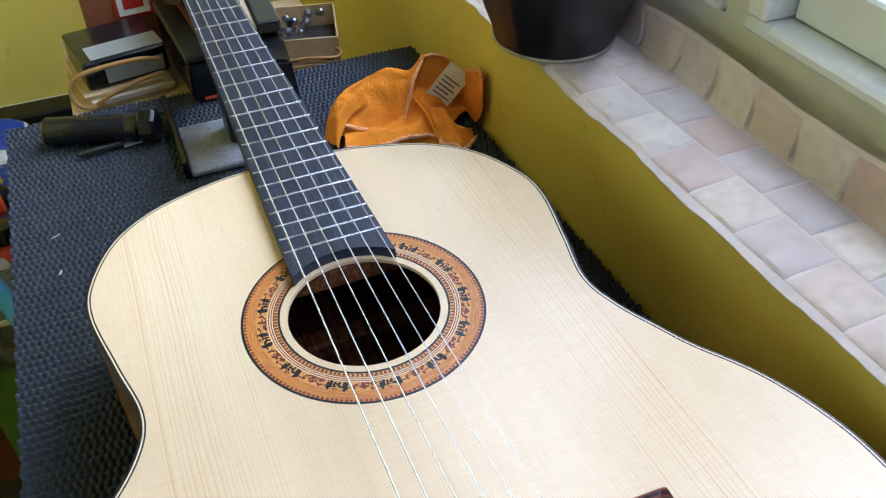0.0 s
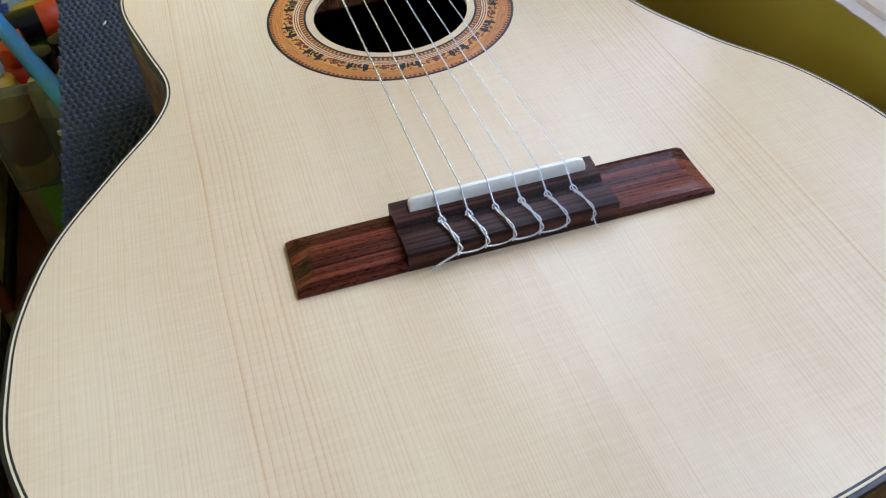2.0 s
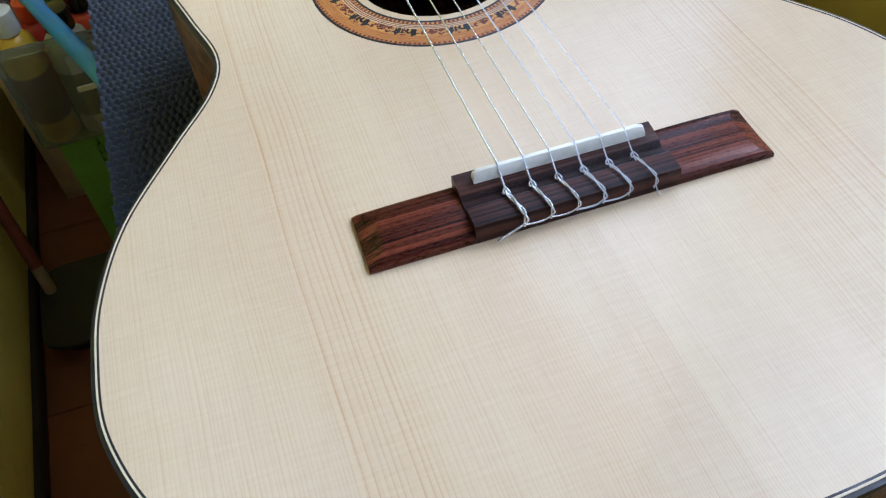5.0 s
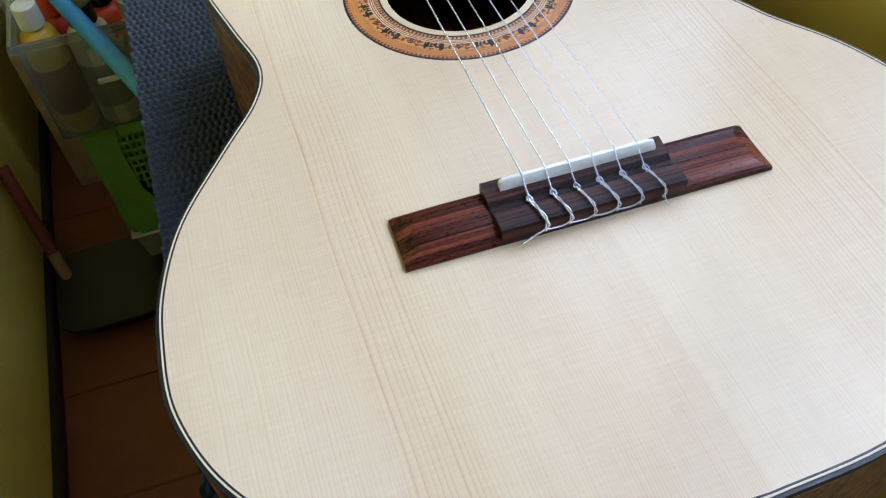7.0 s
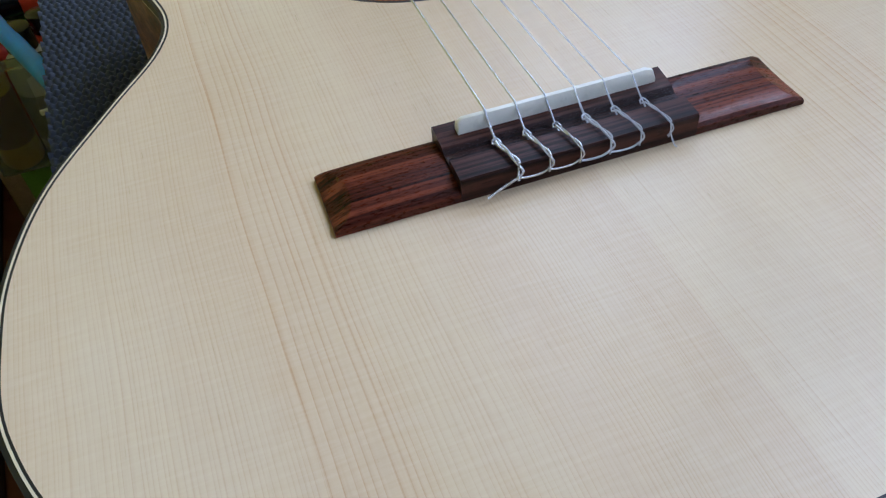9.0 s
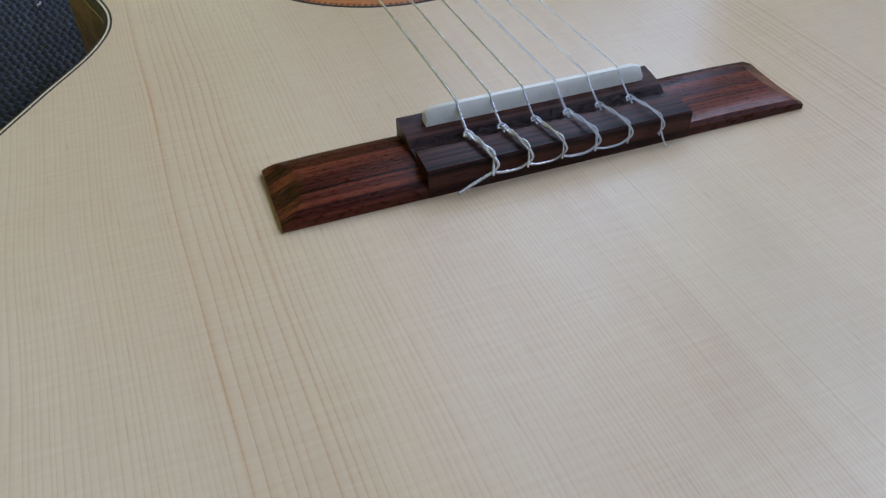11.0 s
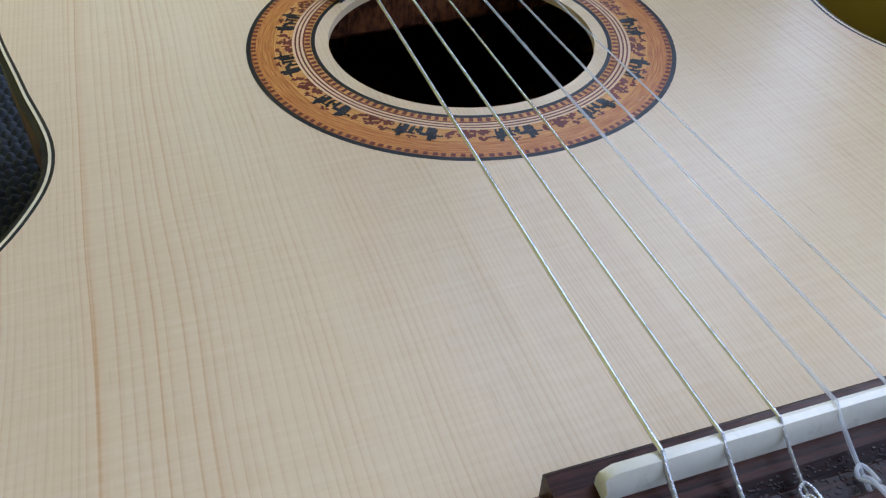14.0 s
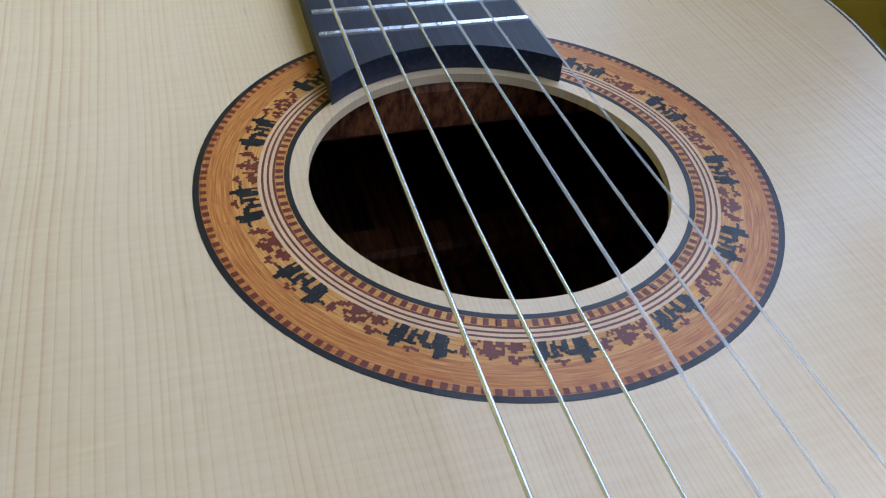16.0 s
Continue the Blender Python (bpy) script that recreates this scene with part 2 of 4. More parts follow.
M["lime"] = simple("lime_crust", "9C988C", 0.85, var=0.4, scale=80, bump=0.6)
M["black"] = simple("black_plastic", "101216", 0.24, var=0.35, scale=40)
M["black_soft"] = simple("black_tape", "0E0F13", 0.3, var=0.4, scale=60, bump=0.4)
M["grey_metal"] = simple("grey_steel", "8A8E9A", 0.35, 0.2, var=0.6, scale=40)
M["olive"] = simple("olive_case", "2C2C25", 0.5, var=0.25)
M["brown"] = simple("brown_wood", "7A4526", 0.55, var=0.25, scale=18)
M["card"] = simple("cardboard", "B49C74", 0.8, var=0.2)
M["paper"] = simple("paper", "C9C3B4", 0.8, var=0.12)
M["cord"] = simple("tan_cord", "A07B45", 0.8, var=0.25, scale=150)
M["chrome"] = simple("chrome", "8A8E98", 0.3, 1.0, var=0.1)
M["blue"] = simple("blue_plastic", "2C84DC", 0.4, var=0.15)
M["deep_blue"] = simple("bag_blue", "1C3FA0", 0.3, var=0.15)
M["bag"] = simple("bag_film", "D6DBE2", 0.35, var=0.1, scale=40, bump=0.6, dist=0.004)
M["red"] = simple("red_plastic", "B82D1E", 0.4, var=0.2)
M["redorange"] = simple("red_orange_plastic", "D24A22", 0.4, var=0.2)
M["green"] = simple("green_plastic", "6A9A38", 0.4, var=0.2)
M["yellow_pl"] = simple("yellow_plastic", "C9A21E", 0.4, var=0.2)
M["white_pl"] = simple("white_plastic", "CFCFC8", 0.4, var=0.12)
M["grey_pl"] = simple("grey_plastic", "8A8D88", 0.4, var=0.15)
M["clear"] = glass("clear_plastic", "D4DCDA", 0.10, 0.92)
M["pane"] = glass("window_pane", "F4F8FA", 0.02)
M["stick"] = simple("red_wood", "7C3A2C", 0.6, var=0.3)
M["stick_bare"] = simple("bare_wood", "9A8468", 0.7, var=0.25)


# ---------------------------------------------------------------- mesh helpers
def root(name, label, category, group="", at=(0, 0, 0), rz=0.0, kind=""):
    e = new(name)
    e.matrix_world = pose(*at, 0, 0, rz)
    e.empty_display_size = 0.02
    return tagged(e, label, category, group, kind)


def finish(bm, name, mat, smooth=False):
    bmesh.ops.recalc_face_normals(bm, faces=bm.faces)
    me = bpy.data.meshes.new(name)
    bm.to_mesh(me)
    bm.free()
    for m in (mat if isinstance(mat, (list, tuple)) else [mat]):
        me.materials.append(m)
    if smooth:
        for p in me.polygons:
            p.use_smooth = True
        me.set_sharp_from_angle(angle=radians(40))
    return me


def part(name, bm, mat, parent, label="", smooth=False):
    ob = new(name, finish(bm, name, mat, smooth))
    ob.parent = parent
    if label:
        tagged(ob, label)
    return ob


def thing(name, bm, mat, label, category, group="", kind="", smooth=False):
    return tagged(new(name, finish(bm, name, mat, smooth)), label, category, group, kind)


def box(bm, x0, x1, y0, y1, z0, z1, bev=0.0, seg=1, m=None):
    made = bmesh.ops.create_cube(bm, size=1.0)["verts"]
    for v in made:
        v.co = Vector(((x0 + x1) / 2 + v.co.x * (x1 - x0), (y0 + y1) / 2 + v.co.y * (y1 - y0), (z0 + z1) / 2 + v.co.z * (z1 - z0)))
    geo = made
    if bev > 0:
        edges = list({e for v in made for e in v.link_edges})
        r = bmesh.ops.bevel(bm, geom=edges, offset=bev, segments=seg, affect="EDGES", profile=0.5)
        geo = list({v for f in r["faces"] for v in f.verts} | {v for v in made if v.is_valid})
    if m is not None:
        bmesh.ops.transform(bm, matrix=m, verts=geo)
    return geo


def boxed(*a, **k):
    bm = bmesh.new()
    box(bm, *a, **k)
    return bm


def lathe(bm, prof, seg=32, m=None, wave=None):
    """Turns a profile of (radius, height) round z; wave(angle, i) scales the radius."""
    rings = []
    for i, (r, z) in enumerate(prof):
        ring = []
        for s in range(seg):
            a = 2 * math.pi * s / seg
            rr = r * (wave(a, i) if wave else 1)
            co = Vector((rr * math.cos(a), rr * math.sin(a), z))
            ring.append(bm.verts.new(m @ co if m else co))
        rings.append(ring)
    for p, q in zip(rings, rings[1:]):
        for s in range(seg):
            bm.faces.new((p[s], p[(s + 1) % seg], q[(s + 1) % seg], q[s]))
    for ring in (rings[0], rings[-1]):
        bm.faces.new(ring)
    return rings


def tube(bm, pts, r, seg=8, taper=None):
    """A round rod along points."""
    pts = [Vector(p) for p in pts]
    prev, rings = None, []
    up = Vector((0, 0, 1))
    for i, p in enumerate(pts):
        d = (pts[min(i + 1, len(pts) - 1)] - pts[max(i - 1, 0)]).normalized()
        if prev is None:
            a = d.cross(up if abs(d.z) < 0.9 else Vector((1, 0, 0))).normalized()
        else:
            a = (prev - d * prev.dot(d)).normalized()
        prev = a
        b = d.cross(a)
        rr = r * (taper(i / (len(pts) - 1)) if taper else 1)
        rings.append([bm.verts.new(p + rr * (math.cos(2 * math.pi * s / seg) * a + math.sin(2 * math.pi * s / seg) * b)) for s in range(seg)])
    for p, q in zip(rings, rings[1:]):
        for s in range(seg):
            bm.faces.new((p[s], p[(s + 1) % seg], q[(s + 1) % seg], q[s]))
    bm.faces.new(rings[0])
    bm.faces.new(rings[-1])


def smooth_path(pts, n=8):
    """Points of a Catmull-Rom curve through pts."""
    P = [Vector(p) for p in pts]
    P = [P[0] * 2 - P[1]] + P + [P[-1] * 2 - P[-2]]
    out = []
    for i in range(1, len(P) - 2):
        a, b, c, d = P[i - 1:i + 3]
        for k in range(n):
            t = k / n
            out.append(0.5 * ((2 * b) + (c - a) * t + (2 * a - 5 * b + 4 * c - d) * t * t + (3 * b - a - 3 * c + d) * t ** 3))
    return out + [P[-2]]


def extrude_poly(bm, pts, z0, z1):
    """A prism over a flat outline."""
    lo = [bm.verts.new((x, y, z0)) for x, y in pts]
    hi = [bm.verts.new((x, y, z1)) for x, y in pts]
    n = len(pts)
    bm.faces.new(lo)
    bm.faces.new(hi)
    for i in range(n):
        bm.faces.new((lo[i], lo[(i + 1) % n], hi[(i + 1) % n], hi[i]))


# ---------------------------------------------------------------- the room
WALL_X, SILL_Z, WIN_X = 0.214, 0.878, 0.318
MAT_Z, TABLE_Z = 0.764, 0.752
BACK_Y, LEFT_X = 1.05, -0.568


def structure(name, bm, mat, label, category, parent=None):
    ob = tagged(new(name, finish(bm, name, mat)), label, category, kind="structure")
    return ob


floor = structure("floor", boxed(-3.2, 0.6, -3.6, 1.25, -0.1, -0.004), M["terracotta"], "worn terracotta tiled floor in shadow", "floor")
structure("ceiling", boxed(-3.2, 0.6, -3.6, 1.25, 2.7, 2.8), M["ceiling"], "plain pale painted ceiling", "ceiling")
structure("wall_back", boxed(LEFT_X - 0.1, WALL_X + 0.3, BACK_Y, BACK_Y + 0.15, 0, 2.7), M["yellow"], "mustard yellow painted plaster wall behind the bench", "wall")
structure("wall_left", boxed(LEFT_X - 0.1, LEFT_X, -0.22, BACK_Y, 0, 2.7), M["yellow"], "mustard yellow painted plaster wall beside the bench", "wall")
structure("wall_left_return", boxed(-3.2, LEFT_X - 0.1, -0.22, -0.1, 0, 2.7), M["yellow"], "plain yellow plaster wall", "wall")
# Unseen wall; its opening is added to let the side fill in
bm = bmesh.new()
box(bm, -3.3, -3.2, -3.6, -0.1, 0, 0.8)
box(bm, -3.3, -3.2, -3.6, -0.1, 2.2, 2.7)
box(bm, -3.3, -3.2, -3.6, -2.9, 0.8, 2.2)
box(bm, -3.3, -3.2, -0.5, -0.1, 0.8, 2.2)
structure("wall_far_side", bm, M["yellow"], "unseen yellow plaster wall with an opening added for the side fill lamp", "wall")
structure("wall_front", boxed(-3.3, 0.6, -3.75, -3.6, 0, 2.7), M["yellow"], "plain yellow plaster wall", "wall")

# low wall under the sill, with a softly uneven plaster face
bm = bmesh.new()
NY, NZ = 90, 14
grid = []
for j in range(NZ + 1):
    z = 0.5 + (SILL_Z - 0.5) * j / NZ
    row = []
    for i in range(NY + 1):
        y = -1.2 + (BACK_Y + 1.2) * i / NY
        d = noise.noise((y * 9, z * 9, 3.0)) * 0.002 + noise.noise((y * 30, z * 30, 7.0)) * 0.0008
        row.append(bm.verts.new((WALL_X + d, y, z)))
    grid.append(row)
for a, b in zip(grid, grid[1:]):
    for i in range(NY):
        bm.faces.new((a[i], a[i + 1], b[i + 1], b[i]))
top = [bm.verts.new((WIN_X + 0.12, v.co.y, SILL_Z)) for v in grid[-1]]
for i in range(NY):
    bm.faces.new((grid[-1][i], grid[-1][i + 1], top[i + 1], top[i]))
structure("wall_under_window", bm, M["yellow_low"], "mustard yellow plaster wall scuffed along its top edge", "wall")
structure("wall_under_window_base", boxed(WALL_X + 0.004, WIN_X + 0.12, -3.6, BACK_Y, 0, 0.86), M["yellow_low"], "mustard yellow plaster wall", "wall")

# window wall with three openings; the first is unseen, added for the rear fill
WT = 0.09
openings = [(-3.0, -1.5, 0.93, 2.1), (-1.25, -0.078, 0.93, 1.9), (-0.052, 0.64, 0.93, 1.9)]
bm = bmesh.new()
box(bm, WIN_X, WIN_X + WT, -3.6, BACK_Y, SILL_Z - 0.01, 0.93)
box(bm, WIN_X, WIN_X + WT, -3.6, BACK_Y, 2.1, 2.7)
ys = [-3.6] + [v for o in openings for v in o[:2]] + [BACK_Y]
for i in range(0, len(ys), 2):
    box(bm, WIN_X, WIN_X + WT, ys[i], ys[i + 1], 0.93, 2.1)
for o in openings[1:]:
    box(bm, WIN_X, WIN_X + WT, o[0], o[1], 1.9, 2.1)
structure("wall_window", bm, M["pale"], "pale grey-green painted window wall above the sill", "wall")


def window(i, y0, y1, z0, z1):
    e = root("window_%d" % i, "white painted metal window with grimy corners and clear panes", "window", kind="structure")
    fr = bmesh.new()
    x0, x1, w = WIN_X + 0.004, WIN_X + 0.05, 0.02
    box(fr, x0 - 0.012, x1, y0 + 0.0005, y1 - 0.0005, z0 + 0.0005, z0 + w * 0.55, 0.003)
    box(fr, x0 - 0.012, x1, y0 + 0.0005, y1 - 0.0005, z1 - w, z1 - 0.0005, 0.003)
    box(fr, x0 - 0.012, x1, y0 + 0.0005, y0 + w, z0 + w * 0.55, z1 - w, 0.003)
    box(fr, x0 - 0.012, x1, y1 - w, y1 - 0.0005, z0 + w * 0.55, z1 - w, 0.003)
    part("window_frame", fr, M["white"], e)
    n = max(2, round((y1 - y0) / 0.3))
    sash_w = (y1 - y0 - 2 * w) / n
    for k in range(n):
        a = y0 + w + k * sash_w
        s = bmesh.new()
        xs0, xs1 = x0 + 0.012, x0 + 0.034
        box(s, xs0, xs1, a + 0.001, a + sash_w - 0.001, z0 + w * 0.6, z0 + w * 0.6 + 0.035, 0.002)
        box(s, xs0, xs1, a + 0.001, a + 0.012, z0 + w * 0.6 + 0.035, z1 - w - 0.001, 0.002)
        box(s, xs0, xs1, a + sash_w - 0.012, a + sash_w - 0.001, z0 + w * 0.6 + 0.035, z1 - w - 0.001, 0.002)
        sash = part("sash", s, M["white"], e)
        p = part("pane", boxed(xs0 + 0.008, xs0 + 0.012, a + 0.012, a + sash_w - 0.012, z0 + w * 0.6 + 0.035, z1 - w - 0.002), M["pane"], sash)
        p.visible_shadow = False
    return e


for i, o in enumerate(openings):
    window(i + 1, *o)

# ---------------------------------------------------------------- bench, mat
bench = root("workbench", "mustard painted workbench standing against the low wall", "workbench")
part("benchtop", boxed(-0.209, WALL_X - 0.004, -0.47, 0.313, 0.715, TABLE_Z, 0.003), M["table"], bench)
part("back_shelf", boxed(-0.152, 0.135, 0.3135, 0.52, 0.722, TABLE_Z, 0.002), M["card"], bench, "pale board at the back of the bench")
for lx in (-0.19, 0.18):
    for ly in (-0.44, 0.28):
        part("leg", boxed(lx - 0.02, lx + 0.02, ly - 0.02, ly + 0.02, 0, 0.714, 0.002), M["table"], bench)
part("rail", boxed(-0.185, -0.165, -0.415, 0.405, 0.62, 0.70, 0.002), M["table"], bench)


def make_mat():
    """Anti-slip mat: staggered rows of soft knobs joined by ribs, with holes between them."""
    x0, x1, y0, y1 = -0.2125, WALL_X - 0.004, -0.455, 0.311
    px, py, k = 0.0048, 0.0068, 5
    nx, ny = round((x1 - x0) / px) * k, round((y1 - y0) / py) * k
    xs, ys = np.linspace(0, 1, nx + 1), np.linspace(0, 1, ny + 1)
    U, V = np.meshgrid(xs * nx / k, ys * ny / k)
    row = np.floor(V)
    u = (U + 0.5 * (row % 2)) % 1.0 - 0.5
    v = V % 1.0 - 0.5
    knob = np.clip(1 - np.abs(u / 0.43) ** 2.6 - np.abs(v / 0.40) ** 2.6, 0, 1) ** 0.6
    rib = np.clip(1 - (v / 0.24) ** 2, 0, 1) ** 0.5 * 0.5
    h = np.maximum(knob, rib) * 0.0036
    X = x0 + (x1 - x0) * xs[None, :] + np.sin(V * 2.1) * 0.0006
    Y = y0 + (y1 - y0) * ys[:, None] + np.sin(U * 1.3) * 0.0005
    lift = 0.0012 * np.sin(X * 21 + 1) * np.sin(Y * 17)
    Z = MAT_Z - 0.0038 + h + lift
    co = np.stack([X + 0 * Y, Y + 0 * X, Z], -1).reshape(-1, 3)
    w = nx + 1
    i = (np.arange(ny)[:, None] * w + np.arange(nx)[None, :]).ravel()
    faces = np.stack([i, i + 1, i + 1 + w, i + w], -1)
    me = bpy.data.meshes.new("rubber_mat")
    me.from_pydata(co.tolist(), [], faces.tolist())
    me.materials.append(M["mat"])
    for p in me.polygons:
        p.use_smooth = True
    e = tagged(new("rubber_mat", me), "dark blue-grey knobbly anti-slip rubber mat spread on the bench", "mat")
    part("backing", boxed(x0 + 0.001, x1 - 0.001, y0 + 0.001, y1 - 0.001, TABLE_Z + 0.0002, MAT_Z - 0.0062), M["mat"], e)
    return e


make_mat()

# ---------------------------------------------------------------- the guitar
ZT = 0.86
HOLE = Vector((0.0, -0.1652))
guitar = root("classical_guitar", "pale spruce-topped classical guitar with rosewood bridge lying on the mat", "guitar")


def half_outline():
    """Right half of the body outline, from the neck round to the tail."""
    key = [(0.0, -0.001), (0.034, -0.0015), (0.062, -0.007), (0.098, -0.021), (0.125, -0.044), (0.1425, -0.08), (0.1455, -0.11), (0.1365, -0.155),
           (0.1285, -0.193), (0.1355, -0.22), (0.158, -0.2525), (0.184, -0.292), (0.1975, -0.330), (0.201, -0.362), (0.1977, -0.395),
           (0.183, -0.431), (0.153, -0.464), (0.107, -0.4880), (0.052, -0.4995), (0.0, -0.502)]
    return [(p.x, p.y) for p in smooth_path([(x, y, 0) for x, y in key], 7)]


def outline():
    def ease(t):
        t = min(1, max(0, t))
        return t * t * (3 - 2 * t)
    h = half_outline()
    # the hand-bent sides differ: treble bout a little narrower, bass bout a little wider
    r = [(x - 0.011 * ease((-y - 0.205) / 0.065) * min(1, x / 0.16), y) for x, y in h]
    l = [(-x - 0.002 * ease((-y - 0.35) / 0.05) * min(1, x / 0.16), y) for x, y in reversed(h[1:-1])]
    return r + l


def inset(pts, d):
    n = len(pts)
    out = []
    for i in range(n):
        a, b = Vector(pts[i - 1]), Vector(pts[(i + 1) % n])
        t = (b - a).normalized()
        # the outline runs clockwise seen from above
        out.append((pts[i][0] + t.y * d, pts[i][1] - t.x * d))
    return out


OUT = outline()


def band(bm, a, b, za, zb):
    """A strip between two closed outlines."""
    n = len(a)
    va = [bm.verts.new((*p, za)) for p in a]
    vb = [bm.verts.new((*p, zb)) for p in b]
    for i in range(n):
        bm.faces.new((va[i], va[(i + 1) % n], vb[(i + 1) % n], vb[i]))


def solid_band(bm, a, b, z0, z1):
    band(bm, a, b, z1, z1)
    band(bm, a, b, z0, z0)
    band(bm, a, a, z0, z1)
    band(bm, b, b, z0, z1)
    bmesh.ops.remove_doubles(bm, verts=bm.verts, dist=0.000001)


def hole_ring(pts, r):
    out = []
    for x, y in pts:
        d = (Vector((x, y)) - HOLE).normalized() * r
        out.append((HOLE.x + d.x, HOLE.y + d.y))
    return out


IN = inset(OUT, 0.0034)
bm = bmesh.new()
inner = hole_ring(IN, 0.0432)
rings = [[(a[0] * (1 - f) + b[0] * f, a[1] * (1 - f) + b[1] * f) for a, b in zip(inner, IN)] for f in (0, 0.15, 0.4, 0.7, 1)]
for a, b in zip(rings, rings[1:]):
    band(bm, a, b, ZT, ZT)
band(bm, inner, inner, ZT - 0.0026, ZT)
band(bm, inner, IN, ZT - 0.0026, ZT - 0.0026)
bmesh.ops.remove_doubles(bm, verts=bm.verts, dist=0.00001)
part("soundboard", bm, M["spruce"], guitar, "pale fine-grained spruce soundboard")

# bindings and purfling lines round the edge
for name, a, b, z, m in (("binding", 0.0, 0.0017, ZT - 0.0006, "black_line"), ("purfling", 0.0017, 0.0025, ZT + 0.00005, "white_line"), ("inner_purfling", 0.0025, 0.0034, ZT + 0.00003, "black_line")):
    bm = bmesh.new()
    solid_band(bm, inset(OUT, a), inset(OUT, b), ZT - (0.0055 if a == 0 else 0.002), z)
    part(name, bm, M[m], guitar)
bm = bmesh.new()
solid_band(bm, inset(OUT, 0.0001), inset(OUT, 0.003), ZT - 0.0064, ZT - 0.0056)
part("side_purfling", bm, M["white_line"], guitar)
bm = bmesh.new()
solid_band(bm, inset(OUT, 0.0002), inset(OUT, 0.0024), 0.7685, ZT - 0.0065)
part("side", bm, M["rose_side"], guitar, "glossy brown rosewood side", True)
bm = bmesh.new()
extrude_poly(bm, inset(OUT, 0.0003), 0.7655, 0.7684)
part("back", bm, M["inner"], guitar)
# braces glimpsed through the soundhole
for y, h in ((-0.118, 0.016), (-0.212, 0.016)):
    part("brace", boxed(-0.115, 0.115, y - 0.005, y + 0.005, ZT - 0.0027 - h, ZT - 0.0027, 0.002), M["mahogany"], guitar)
part("back_strip", boxed(-0.009, 0.009, -0.48, -0.02, 0.7685, 0.771, 0.001), M["mahogany"], guitar)
for y in (-0.101, -0.235):
    part("back_brace", boxed(-0.12, 0.12, y - 0.008, y + 0.008, 0.7686, 0.782, 0.002), M["mahogany"], guitar)
part("label", boxed(-0.035, 0.035, -0.215, -0.165, 0.7711, 0.7714), M["inner"], guitar)

# rosette: rings of inlay
rosette = part("rosette", boxed(-0.001, 0.001, HOLE.y + 0.0600, HOLE.y + 0.0602, ZT - 0.001, ZT - 0.0005), M["black_line"], guitar, "brown wood-mosaic rosette with black border")


def ring(name, r0, r1, z, m, parent, label=""):
    bm = bmesh.new()
    n = 120
    a = [(HOLE.x + r0 * math.cos(2 * math.pi * i / n), HOLE.y + r0 * math.sin(2 * math.pi * i / n)) for i in range(n)]
    b = [(HOLE.x + r1 * math.cos(2 * math.pi * i / n), HOLE.y + r1 * math.sin(2 * math.pi * i / n)) for i in range(n)]
    solid_band(bm, a, b, ZT - 0.0008, ZT + z)
    return part(name, bm, M[m], parent, label)


E1 = 0.00012
ring("outer_border", 0.0676, 0.0690, E1, "black_line", rosette)
ring("outer_ring", 0.0604, 0.0676, E1 * 0.8, "ros_brown", rosette)
ring("mosaic_ground", 0.0546, 0.0604, E1, "ros_tan", rosette)
for k in range(3):
    r = 0.0508 + k * 0.00127
    ring("pale_line", r + 0.00055, r + 0.00127, E1 * 1.2, "ros_pale", rosette)
    ring("red_line", r, r + 0.00055, E1, "ros_red", rosette)
ring("inner_ring", 0.0487, 0.0508, E1 * 0.8, "ros_tan", rosette)
ring("inner_border", 0.0474, 0.0487, E1, "black_line", rosette)


def cell(bm, r0, r1, a0, a1, z):
    v = [bm.verts.new((HOLE.x + r * math.cos(a), HOLE.y + r * math.sin(a), ZT + z)) for r, a in ((r0, a0), (r1, a0), (r1, a1), (r0, a1))]
    bm.faces.new(v)


def dashes(name, r0, r1, n):
    """Small end-grain blocks set round a ring, cut and spaced a little unevenly."""
    bm = bmesh.new()
    rng = random.Random(n)
    for i in range(n):
        a = 2 * math.pi * (i + rng.uniform(-0.06, 0.06)) / n
        dr = rng.uniform(-0.00006, 0.00006)
        cell(bm, r0 + dr, r1 + dr, a, a + 2 * math.pi / n * rng.uniform(0.46, 0.58), E1 * 1.7)
    tagged(part(name, bm, M["ros_red"], rosette), kind="stuff")


dashes("outer_dash_ring", 0.0660, 0.0675, 166)
dashes("inner_dash_ring", 0.0489, 0.0507, 130)

# one repeat of the mosaic, inner edge first
MOTIF = ["..k.kkk..k..kk..kkkk.........rrrrrrrrrr..rrrr.",
         "..k.kkk.kk..kk..kkkkk......rrrr.rrrrrrrrrrrrrr",
         "..kkkkk.kkkkkk..kkkkk.....rrr...rrrr..rrrrrrr.",
         "..kkkkk.kk.kkk..kkkkk....rrrr.rrrrrrrrr..rr...",
         "..kkkkk.kk..kkkkkkkkk....rrr...rrrrrrrr.......",
         "kkkkkkkkkkk..kkkkkkkkkkk.rrr....rrrrr...rr.rrr",
         "..kkkk....r......kkkk.....r......rr.....rrrr..",
         "...kk...rrrrr....kkkk....................rr...",
         "...kk....rr......kk..........................."]
COLS, ROWS = 46, len(MOTIF)
